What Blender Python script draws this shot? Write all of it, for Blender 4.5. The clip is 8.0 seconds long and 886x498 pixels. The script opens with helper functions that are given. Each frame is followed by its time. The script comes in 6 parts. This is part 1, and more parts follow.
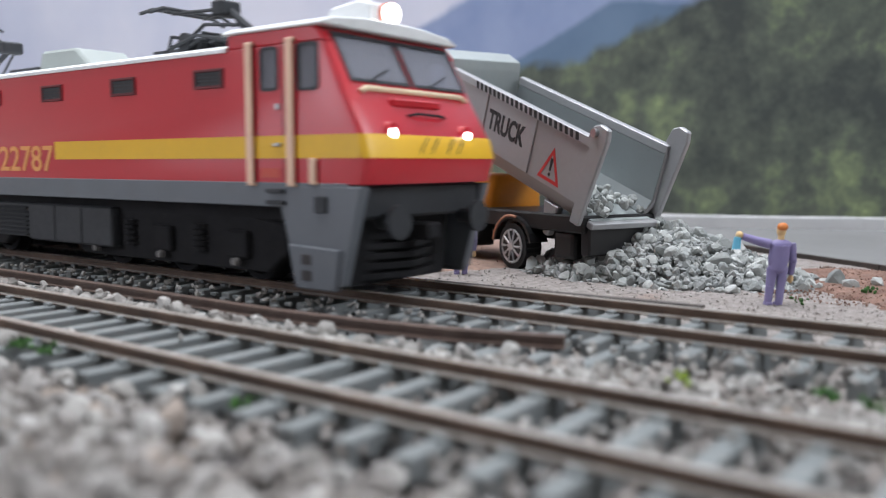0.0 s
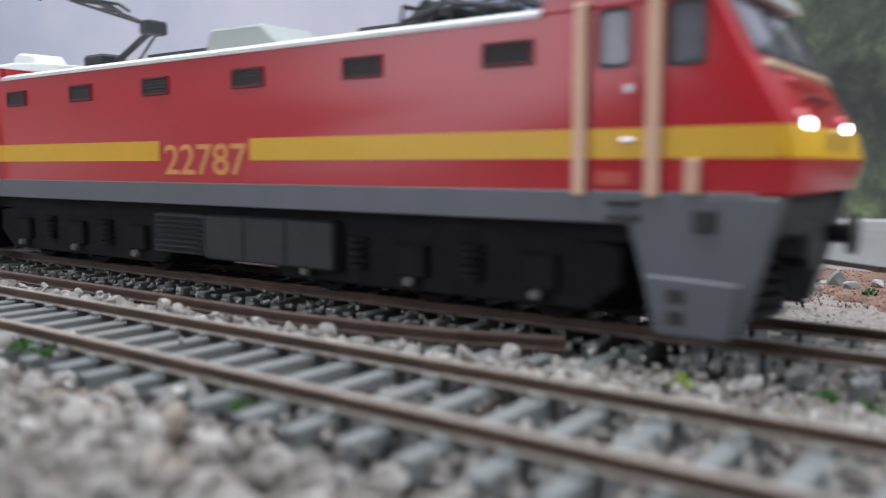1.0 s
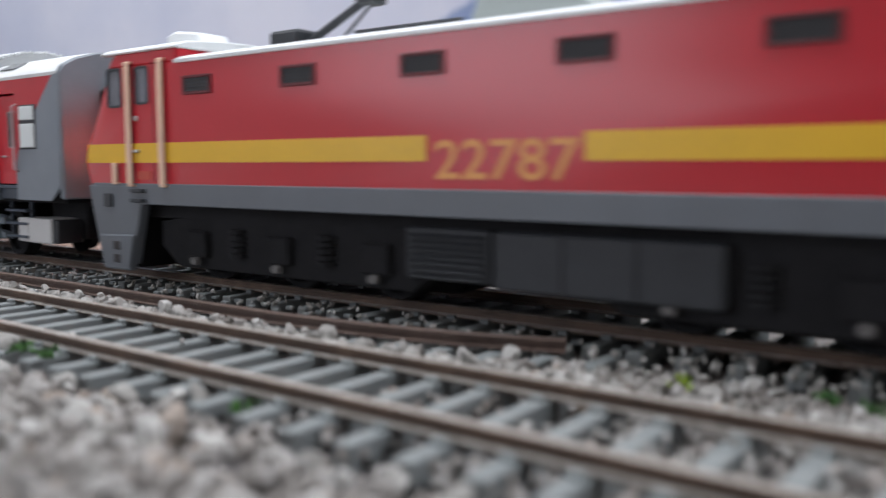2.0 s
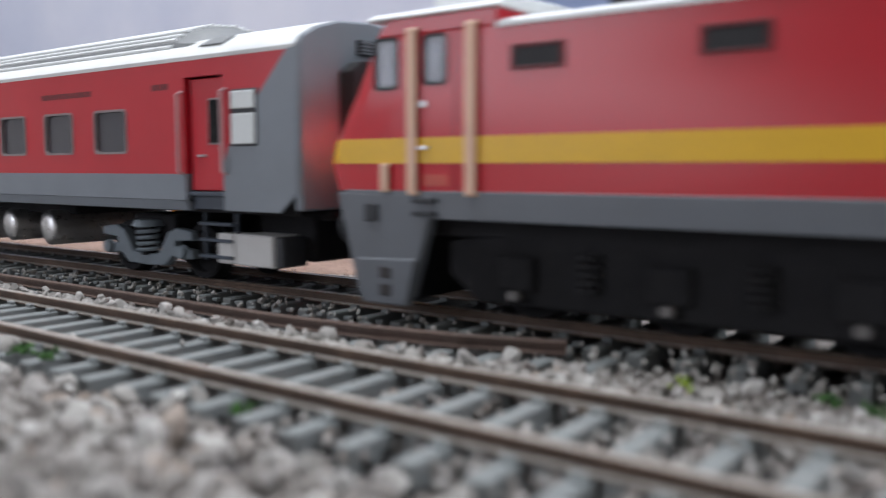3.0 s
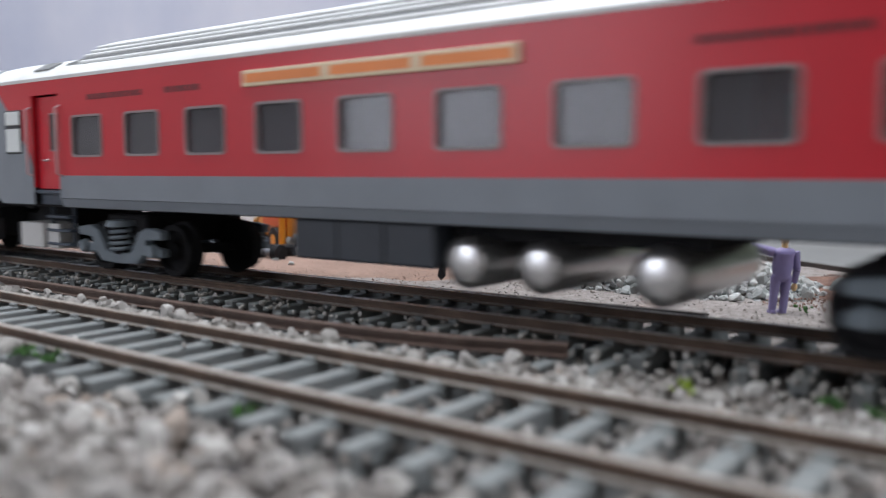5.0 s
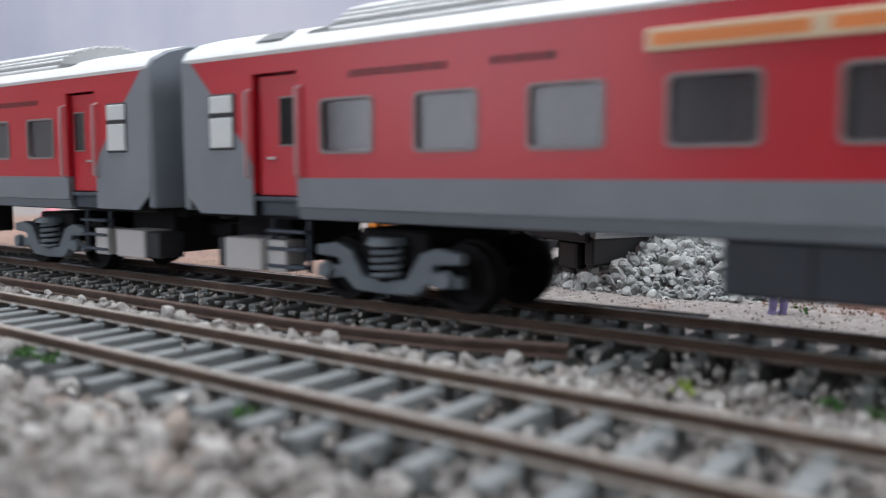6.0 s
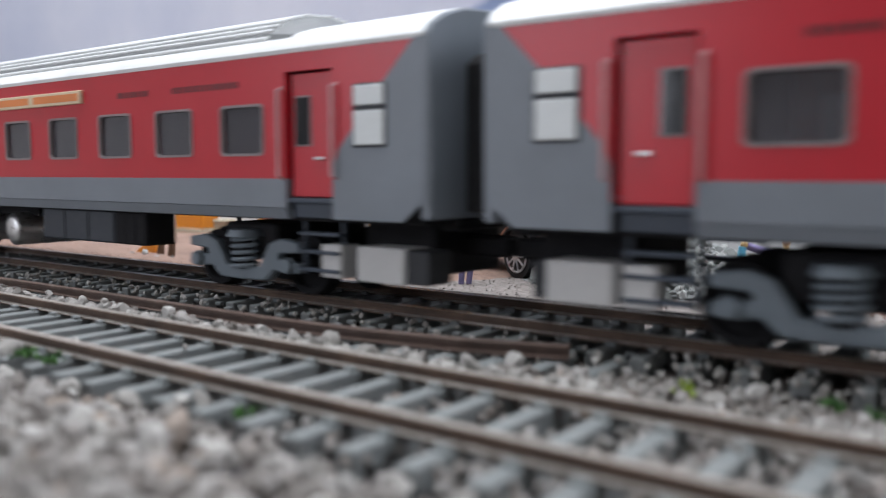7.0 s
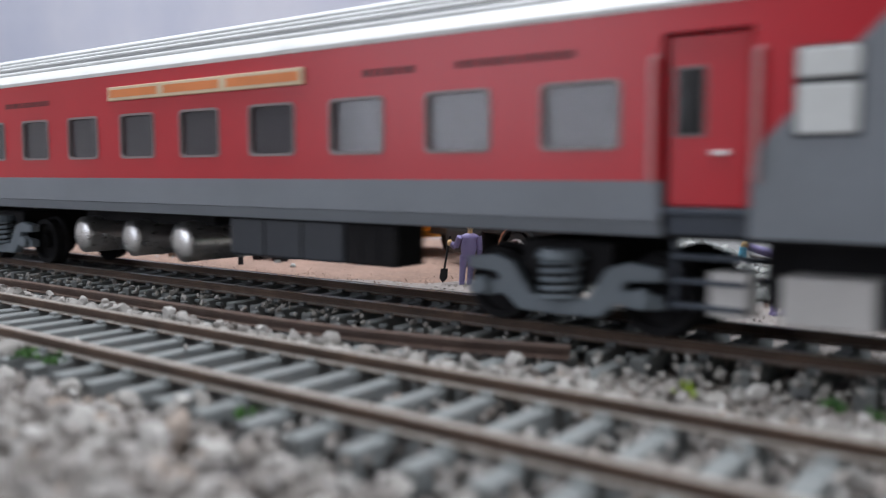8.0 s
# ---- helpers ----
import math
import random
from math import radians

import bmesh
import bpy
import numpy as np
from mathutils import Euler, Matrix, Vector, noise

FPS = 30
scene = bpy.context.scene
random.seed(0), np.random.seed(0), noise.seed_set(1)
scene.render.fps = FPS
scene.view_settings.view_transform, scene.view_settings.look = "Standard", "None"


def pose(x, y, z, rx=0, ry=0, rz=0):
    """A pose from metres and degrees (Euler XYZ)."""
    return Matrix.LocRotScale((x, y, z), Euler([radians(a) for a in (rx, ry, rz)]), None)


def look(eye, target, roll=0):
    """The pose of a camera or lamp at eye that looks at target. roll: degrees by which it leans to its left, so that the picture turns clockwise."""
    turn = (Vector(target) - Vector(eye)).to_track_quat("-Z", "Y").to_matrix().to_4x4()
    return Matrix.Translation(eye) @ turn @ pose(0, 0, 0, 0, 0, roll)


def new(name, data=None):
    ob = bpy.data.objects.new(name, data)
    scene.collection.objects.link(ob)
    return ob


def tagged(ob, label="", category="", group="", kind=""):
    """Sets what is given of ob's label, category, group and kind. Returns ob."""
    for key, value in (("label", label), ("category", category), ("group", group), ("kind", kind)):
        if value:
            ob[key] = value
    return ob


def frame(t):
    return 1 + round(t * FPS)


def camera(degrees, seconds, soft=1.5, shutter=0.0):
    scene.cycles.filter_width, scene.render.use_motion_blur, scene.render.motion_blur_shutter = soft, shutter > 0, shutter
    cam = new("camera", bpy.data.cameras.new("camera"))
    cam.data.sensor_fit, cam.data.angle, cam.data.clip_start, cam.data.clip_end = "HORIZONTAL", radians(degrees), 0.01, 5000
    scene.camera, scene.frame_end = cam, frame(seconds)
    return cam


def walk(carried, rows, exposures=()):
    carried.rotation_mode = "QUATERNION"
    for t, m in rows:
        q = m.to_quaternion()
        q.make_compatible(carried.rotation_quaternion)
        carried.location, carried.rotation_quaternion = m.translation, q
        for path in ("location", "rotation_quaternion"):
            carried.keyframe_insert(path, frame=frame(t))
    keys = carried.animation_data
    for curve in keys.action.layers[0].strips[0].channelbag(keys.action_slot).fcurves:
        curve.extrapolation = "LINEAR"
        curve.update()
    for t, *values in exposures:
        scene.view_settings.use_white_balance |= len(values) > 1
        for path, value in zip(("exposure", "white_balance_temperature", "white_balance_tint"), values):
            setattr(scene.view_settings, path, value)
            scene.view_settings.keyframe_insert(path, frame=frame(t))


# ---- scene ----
K = 0.001          # the layout is dimensioned in millimetres


def mm(x, y, z, rx=0, ry=0, rz=0):
    return pose(x * K, y * K, z * K, rx, ry, rz)


# ---- camera: a phone resting low beside the track ----
LENS = 55.18
cam = camera(LENS, 8.0, soft=1.15, shutter=0.75)
cam.data.dof.use_dof = True
cam.data.dof.focus_distance = 0.175
cam.data.dof.aperture_fstop = 19.0


def aim(dx, dy):
    """Camera pose: yaw to the left, pitch down, with a slow drift given as small angles."""
    yaw = 36.7432 + math.degrees(dx / 1500.3)
    pitch = 5.0920 - math.degrees(dy / 1500.3)
    return pose(0, 0, 0.0215, 90 - pitch, 0, yaw)


DRIFT = ((0, -9, -18), (0.5, -8.2, -16.6), (1, -8, -14.5), (1.5, -7.4, -13), (1.7, -7.2, -12.4), (2.8, -6.2, -8.7), (3, -6, -8),
         (3.5, -5.5, -6.7), (4, -4.2, -6), (4.5, -3.5, -5), (4.7, -3.3, -4.6), (5.8, -2.7, -2.3), (6, -2.5, -2), (6.5, -2, -1.2),
         (7, -1, -0.7), (7.5, -0.5, -0.4), (8, 0, 0))
walk(cam, [(t, aim(dx, dy)) for t, dx, dy in DRIFT], exposures=[(0, 0.12, 6200, 11), (1.5, 0.0, 6200, 11), (8, 0.0, 6200, 11)])

# how far the coaches and the locomotive have run, in millimetres; the couplings have some slack
RUN = ((0, 0), (0.5, 27.6), (1, 61.2), (1.5, 91), (1.7, 104), (2.8, 181.7), (3, 195.8), (3.5, 229), (4, 266.8), (4.5, 300.8),
       (4.7, 315.6), (5.8, 398.8), (6, 411.3), (6.5, 442), (7, 477.4), (7.5, 508.8), (8, 541.9))
LOCO_RUN = ((0, 0.4), (0.5, 28.1), (1, 61.9), (1.5, 91.7), (1.7, 104.6), (2.8, 180.4), (3, 194.3), (3.5, 226.1), (4, 263.5), (4.5, 297.4),
            (4.7, 312.2), (5.8, 395.4), (6, 407.9), (6.5, 438.6), (7, 474), (7.5, 505.4), (8, 538.5))
TRACK_Y = 114.5

# ---- light: a ceiling panel and a window in the room behind the camera ----
world = bpy.data.worlds.new("room_air")
world.use_nodes = True
world.node_tree.nodes["Background"].inputs[0].default_value = (0.55, 0.6, 0.7, 1)
world.node_tree.nodes["Background"].inputs[1].default_value = 0.1
scene.world = world


def area_lamp(name, eye, target, sx, sy, watts, colour):
    d = bpy.data.lights.new(name, "AREA")
    d.shape, d.size, d.size_y, d.energy, d.color = "RECTANGLE", sx, sy, watts, colour
    ob = new(name, d)
    ob.matrix_world = look(eye, target)
    return ob


area_lamp("ceiling_panel_light", (-0.4, 0.12, 1.27), (-0.38, 0.15, 0), 1.1, 0.9, 26.5, (0.97, 0.985, 1.0))
area_lamp("window_light", (-0.56, -0.66, 0.26), (-0.12, 0.10, 0.03), 0.40, 0.46, 2.1, (0.90, 0.92, 1.0))
area_lamp("side_window_light", (0.93, 0.40, 0.60), (-0.1, 0.15, 0.03), 0.55, 0.7, 8.5, (0.93, 0.96, 1.0))


# ---- materials ----
def nodes_of(name):
    m = bpy.data.materials.new(name)
    m.use_nodes = True
    nt = m.node_tree
    return m, nt, nt.nodes["Principled BSDF"]


def link(nt, a, b):
    nt.links.new(a, b)


def noise_node(nt, vec, scale, detail=4, rough=0.6):
    n = nt.nodes.new("ShaderNodeTexNoise")
    n.inputs["Scale"].default_value, n.inputs["Detail"].default_value, n.inputs["Roughness"].default_value = scale, detail, rough
    link(nt, vec, n.inputs["Vector"])
    return n.outputs["Fac"]


def ramp(nt, fac, stops):
    r = nt.nodes.new("ShaderNodeValToRGB")
    el = r.color_ramp.elements
    el[0].position, el[0].color = stops[0][0], (*stops[0][1], 1)
    el[1].position, el[1].color = stops[-1][0], (*stops[-1][1], 1)
    for p, c in stops[1:-1]:
        el.new(p).color = (*c, 1)
    link(nt, fac, r.inputs[0])
    return r.outputs[0]


def mathn(nt, op, a, b=None, clamp=False):
    n = nt.nodes.new("ShaderNodeMath")
    n.operation, n.use_clamp = op, clamp
    for i, v in enumerate((a, b)):
        if v is None:
            continue
        if isinstance(v, (int, float)):
            n.inputs[i].default_value = v
        else:
            link(nt, v, n.inputs[i])
    return n.outputs[0]


def mixc(nt, fac, a, b, kind="MIX"):
    n = nt.nodes.new("ShaderNodeMix")
    n.data_type, n.blend_type = "RGBA", kind
    for sock, v in ((n.inputs[0], fac), (n.inputs[6], a), (n.inputs[7], b)):
        if isinstance(v, tuple):
            sock.default_value = (*v, 1)
        elif isinstance(v, (int, float)):
            sock.default_value = v
        else:
            link(nt, v, sock)
    return n.outputs[2]


def coords(nt, which="Object"):
    return nt.nodes.new("ShaderNodeTexCoord").outputs[which]


def bump_on(nt, b, height, strength, dist):
    n = nt.nodes.new("ShaderNodeBump")
    n.inputs["Strength"].default_value, n.inputs["Distance"].default_value = strength, dist
    link(nt, height, n.inputs["Height"])
    link(nt, n.outputs[0], b.inputs["Normal"])


def surface(name, base, rough=0.5, metal=0.0, vary=0.12, grain=0.05, scale=60, fine=900, bump=0.1, dist=0.00015, dirt=None, dirt_amount=0.0,
            spec=0.5, coat=0.0, even=1.0):
    """Painted plastic, metal, dust: colour varied at two scales, with fine relief and dirt in patches."""
    m, nt, b = nodes_of(name)
    v = coords(nt)
    big, small = noise_node(nt, v, scale, 4), noise_node(nt, v, fine, 3)
    lo, hi = tuple(c * (1 - vary) for c in base), tuple(min(1, c * (1 + vary)) for c in base)
    col = ramp(nt, big, [(0.3, lo), (0.7, hi)])
    g = ramp(nt, small, [(0.3, (1 - grain,) * 3), (0.7, (1, 1, 1))])
    col = mixc(nt, 1.0, col, g, "MULTIPLY")
    if dirt:
        patch = noise_node(nt, v, scale * 2.3, 6, 0.7)
        f = mathn(nt, "MULTIPLY", mathn(nt, "SUBTRACT", patch, 0.45, True), dirt_amount * 4, True)
        col = mixc(nt, f, col, dirt)
    link(nt, col, b.inputs["Base Color"])
    rr = ramp(nt, small, [(0.25, (max(0.02, rough - 0.07 * even),) * 3), (0.75, (min(1, rough + 0.1 * even),) * 3)])
    link(nt, rr, b.inputs["Roughness"])
    b.inputs["Metallic"].default_value = metal
    b.inputs["Specular IOR Level"].default_value = spec
    b.inputs["Coat Weight"].default_value = coat
    b.inputs["Coat Roughness"].default_value = 0.25
    if bump:
        bump_on(nt, b, small, bump, dist)
    return m


def stony(name, stops, rough=0.85, scale=500, bump=0.5, per="island"):
    """Stone chips: each chip its own tone, with speckle."""
    m, nt, b = nodes_of(name)
    v = coords(nt)
    if per == "island":
        r = nt.nodes.new("ShaderNodeNewGeometry").outputs["Random Per Island"]
    else:
        r = nt.nodes.new("ShaderNodeObjectInfo").outputs["Random"]
    col = ramp(nt, r, stops)
    sp = noise_node(nt, v, scale, 5, 0.7)
    col = mixc(nt, 1.0, col, ramp(nt, sp, [(0.3, (0.66, 0.66, 0.65)), (0.7, (1.0, 1.0, 1.0))]), "MULTIPLY")
    link(nt, col, b.inputs["Base Color"])
    b.inputs["Roughness"].default_value = rough
    bump_on(nt, b, sp, bump, 0.0003)
    return m


def glowing(name, colour, strength):
    m, nt, b = nodes_of(name)
    b.inputs["Base Color"].default_value = (*colour, 1)
    b.inputs["Emission Color"].default_value = (*colour, 1)
    b.inputs["Emission Strength"].default_value = strength
    return m


def glass(name, tint, rough=0.08, clear=1.0):
    m, nt, b = nodes_of(name)
    b.inputs["Base Color"].default_value = (*tint, 1)
    b.inputs["Transmission Weight"].default_value = clear
    b.inputs["Roughness"].default_value = rough
    b.inputs["IOR"].default_value = 1.45
    return m


RED = surface("loco_red_paint", (0.53, 0.017, 0.030), 0.3, spec=0.4, vary=0.05, grain=0.01, scale=25, fine=1500, bump=0.003, dirt=(0.34, 0.05, 0.055), dirt_amount=0.05, coat=0.5, even=0.1)
COACH_RED = surface("coach_red_paint", (0.52, 0.012, 0.026), 0.4, spec=0.35, vary=0.08, grain=0.02, scale=25, fine=1500, bump=0.015, dirt=(0.34, 0.04, 0.045), dirt_amount=0.08, coat=0.35, even=0.1)
YELLOW = surface("stripe_yellow_paint", (0.80, 0.47, 0.02), 0.38, vary=0.06, scale=40)
GREY = surface("grey_band_paint", (0.135, 0.15, 0.17), 0.45, vary=0.08, scale=40, dirt=(0.10, 0.10, 0.10), dirt_amount=0.2)
COACH_GREY = surface("coach_grey_paint", (0.215, 0.242, 0.275), 0.5, vary=0.07, scale=40, dirt=(0.11, 0.11, 0.11), dirt_amount=0.15)
DARK_GREY = surface("frame_dark_grey", (0.029, 0.032, 0.037), 0.6, vary=0.15, scale=80)
UNDER = surface("underframe_black", (0.017, 0.017, 0.019), 0.9, spec=0.3, vary=0.2, scale=120, dirt=(0.024, 0.022, 0.02), dirt_amount=0.2)
BLUE_BLACK = surface("box_blue_black", (0.042, 0.05, 0.064), 0.55, vary=0.12, scale=60)
ROOF = surface("roof_pale_grey", (0.80, 0.825, 0.83), 0.42, vary=0.06, scale=50, dirt=(0.42, 0.44, 0.44), dirt_amount=0.2)
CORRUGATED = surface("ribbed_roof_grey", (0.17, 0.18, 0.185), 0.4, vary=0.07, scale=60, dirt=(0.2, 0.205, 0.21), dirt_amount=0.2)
HATCH = surface("hatch_green_grey", (0.36, 0.40, 0.385), 0.5, vary=0.06)
PEACH = surface("handrail_peach", (0.86, 0.58, 0.42), 0.5, vary=0.06)
CREAM = surface("cream_trim", (0.75, 0.62, 0.42), 0.45, vary=0.06)
DARK_GLASS = surface("tinted_glazing", (0.012, 0.014, 0.017), 0.08, vary=0.05, bump=0.0, spec=0.7)
FRAME = surface("window_frame_grey", (0.27, 0.23, 0.23), 0.4, vary=0.08)
FROST = surface("frosted_white_pane", (0.74, 0.78, 0.78), 0.35, vary=0.05)
LOUVRE = surface("louvre_dark", (0.035, 0.03, 0.03), 0.6)
BOGIE = surface("bogie_blue_grey", (0.17, 0.205, 0.235), 0.5, vary=0.12, scale=90)
SILVER = surface("tank_silver", (0.72, 0.72, 0.72), 0.3, 0.85, vary=0.08, scale=90)
WHITE_BOX = surface("equipment_box_white", (0.62, 0.62, 0.61), 0.55, vary=0.06)
ORANGE = surface("board_orange", (0.80, 0.26, 0.07), 0.5, vary=0.12)
DARK_RED = surface("lettering_dark_red", (0.12, 0.008, 0.012), 0.5)
GOLD = surface("number_gold", (0.80, 0.36, 0.10), 0.45, vary=0.05)
STEEL = surface("bright_steel", (0.6, 0.6, 0.6), 0.3, 1.0)
AXLE = surface("axlebox_pale", (0.2, 0.19, 0.185), 0.5)
HEAD_LAMP = glowing("lit_headlamp", (1.0, 0.93, 0.86), 14.0)
MARK_LAMP = glowing("lit_marker_lamp", (1.0, 0.95, 0.92), 16.0)
PLATE_RED = surface("faded_orange_red", (0.55, 0.075, 0.045), 0.4)
CAB_INSIDE = surface("cab_interior_grey", (0.10, 0.10, 0.105), 0.8)
AMBER = surface("lamp_amber_rim", (0.75, 0.12, 0.03), 0.3)


def rust_rail():
    m, nt, b = nodes_of("weathered_rail")
    v = coords(nt)
    n1, n2 = noise_node(nt, v, 90, 6, 0.7), noise_node(nt, v, 900, 4)
    side = ramp(nt, n1, [(0.3, (0.055, 0.036, 0.026)), (0.55, (0.105, 0.066, 0.045)), (0.8, (0.19, 0.125, 0.085))])
    geo = nt.nodes.new("ShaderNodeNewGeometry")
    sep = nt.nodes.new("ShaderNodeSeparateXYZ")
    link(nt, geo.outputs["Normal"], sep.inputs[0])
    up = mathn(nt, "GREATER_THAN", sep.outputs[2], 0.85)
    top = ramp(nt, n2, [(0.3, (0.30, 0.275, 0.245)), (0.7, (0.50, 0.47, 0.43))])
    link(nt, mixc(nt, up, side, top), b.inputs["Base Color"])
    link(nt, mathn(nt, "MULTIPLY", up, 0.3), b.inputs["Metallic"])
    link(nt, mathn(nt, "SUBTRACT", 0.75, mathn(nt, "MULTIPLY", up, 0.4)), b.inputs["Roughness"])
    bump_on(nt, b, n2, 0.3, 0.0002)
    return m


RAIL = rust_rail()
RAIL_BROWN = surface("rusted_siding_rail", (0.085, 0.052, 0.04), 0.6, vary=0.25, scale=90, dirt=(0.17, 0.13, 0.1), dirt_amount=0.3)
RAIL_DARK = surface("blackened_rail", (0.045, 0.036, 0.032), 0.6, vary=0.25, scale=90, dirt=(0.12, 0.08, 0.06), dirt_amount=0.3)
SLEEPER = surface("concrete_sleeper", (0.175, 0.192, 0.194), 0.75, vary=0.16, scale=140, fine=1400, bump=0.3, dirt=(0.2, 0.18, 0.16), dirt_amount=0.3)
BALLAST = stony("ballast_chips", [(0.0, (0.15, 0.135, 0.122)), (0.2, (0.225, 0.205, 0.19)), (0.5, (0.295, 0.275, 0.26)), (0.86, (0.43, 0.415, 0.40)), (0.96, (0.30, 0.235, 0.19)), (1.0, (0.10, 0.095, 0.095))])
PALE_CHIP = stony("pale_ballast_chips", [(0.0, (0.26, 0.248, 0.232)), (0.6, (0.38, 0.365, 0.345)), (1.0, (0.55, 0.54, 0.52))])
GRIT = stony("fine_grit", [(0.0, (0.27, 0.24, 0.225)), (0.5, (0.33, 0.30, 0.28)), (1.0, (0.42, 0.39, 0.36))])
RED_GRIT = stony("red_earth_grit", [(0.0, (0.14, 0.075, 0.055)), (0.5, (0.22, 0.125, 0.09)), (1.0, (0.34, 0.22, 0.17))])
RUBBLE = stony("crushed_stone", [(0.0, (0.26, 0.28, 0.275)), (0.5, (0.40, 0.42, 0.41)), (1.0, (0.58, 0.60, 0.585))], scale=650, bump=1.0, per="object")
RUBBLE_FILL = stony("crushed_stone_fill", [(0.0, (0.25, 0.265, 0.265)), (0.5, (0.36, 0.375, 0.37)), (1.0, (0.50, 0.51, 0.50))])
GREEN = stony("green_flock", [(0.0, (0.02, 0.07, 0.015)), (1.0, (0.06, 0.16, 0.03))], 0.9)
LIME = stony("lime_flock", [(0.0, (0.25, 0.42, 0.02)), (1.0, (0.40, 0.55, 0.04))], 0.9)


def ground_material():
    m, nt, b = nodes_of("scenic_ground")
    v = coords(nt)
    n1, n2 = noise_node(nt, v, 25, 5), noise_node(nt, v, 700, 6, 0.75)
    col = ramp(nt, n2, [(0.3, (0.16, 0.138, 0.125)), (0.5, (0.27, 0.242, 0.225)), (0.7, (0.38, 0.35, 0.33))])
    warm = ramp(nt, n2, [(0.3, (0.15, 0.06, 0.035)), (0.7, (0.36, 0.18, 0.11))])
    f = mathn(nt, "MULTIPLY", mathn(nt, "SUBTRACT", n1, 0.61, True), 4.0, True)
    col = mixc(nt, f, col, warm)
    link(nt, col, b.inputs["Base Color"])
    b.inputs["Roughness"].default_value = 0.95
    bump_on(nt, b, n2, 0.7, 0.0008)
    return m


GROUND = ground_material()
EARTH = surface("red_brown_earth", (0.21, 0.115, 0.085), 0.95, vary=0.35, grain=0.4, scale=120, fine=900, bump=0.8, dist=0.0006, dirt=(0.29, 0.235, 0.2), dirt_amount=0.35)
CONCRETE = surface("grey_road_concrete", (0.185, 0.186, 0.184), 0.85, vary=0.12, scale=12, fine=500, bump=0.2, dirt=(0.13, 0.128, 0.125), dirt_amount=0.25)
KERB = surface("white_kerb_paint", (0.60, 0.605, 0.61), 0.7, vary=0.06)
PLYWOOD = surface("plywood_board", (0.32, 0.22, 0.13), 0.7, vary=0.15, scale=20)
WALL_PAINT = surface("room_wall_paint", (0.64, 0.63, 0.62), 0.9, vary=0.03, scale=3, fine=60)
# Dark tone for the unseen south wall, keeps pale reflections off the red sides.
WALL_BROWN = surface("brown_wall_paint", (0.16, 0.14, 0.125), 0.9, vary=0.06, scale=3, fine=60)
FLOOR_TILE = surface("room_floor", (0.3, 0.26, 0.22), 0.6, vary=0.1, scale=4, fine=60)
BED = surface("tipper_silver_plastic", (0.37, 0.375, 0.385), 0.36, 0.25, vary=0.05, scale=60, bump=0.01, even=0.2)
BED_IN = surface("tipper_inner_grey", (0.36, 0.40, 0.40), 0.42, 0.15, vary=0.08, scale=60)
CAB_ORANGE = surface("cab_orange_plastic", (0.80, 0.30, 0.02), 0.35, vary=0.06)
BLACK = surface("black_plastic", (0.012, 0.012, 0.013), 0.4, vary=0.2)
BLACK_INK = surface("black_print", (0.015, 0.015, 0.017), 0.5)
RED_INK = surface("red_print", (0.55, 0.03, 0.03), 0.5)
TYRE = surface("tyre_rubber", (0.016, 0.016, 0.017), 0.75, vary=0.15)
RIM = surface("rim_silver", (0.55, 0.55, 0.56), 0.3, 0.7)
COPPER = surface("worn_copper_edge", (0.5, 0.25, 0.16), 0.4, 0.3)
LILAC = surface("lilac_overall_paint", (0.24, 0.21, 0.40), 0.55, vary=0.08, scale=200)
SKIN = surface("figure_pale_paint", (0.72, 0.50, 0.24), 0.55)
HELMET = surface("figure_orange_paint", (0.62, 0.20, 0.04), 0.5)
CYAN = surface("figure_blue_paint", (0.15, 0.5, 0.7), 0.5)
BEIGE = surface("beige_plastic", (0.50, 0.44, 0.32), 0.6)
RED_ORANGE = surface("red_orange_plastic", (0.75, 0.13, 0.03), 0.4)
OCHRE = surface("ochre_plastic", (0.48, 0.24, 0.03), 0.45)
STUMP = surface("stump_brown", (0.13, 0.075, 0.045), 0.85, vary=0.3)
SAND = surface("pinkish_sand", (0.34, 0.225, 0.175), 0.95, vary=0.18, grain=0.35, scale=60, fine=900, bump=0.6, dist=0.0005, dirt=(0.24, 0.17, 0.14), dirt_amount=0.3)
SAND_GRIT = stony("pinkish_sand_grit", [(0.0, (0.29, 0.19, 0.15)), (0.6, (0.37, 0.26, 0.21)), (1.0, (0.48, 0.38, 0.33))])
PINK = surface("pink_plastic", (0.75, 0.2, 0.25), 0.5)


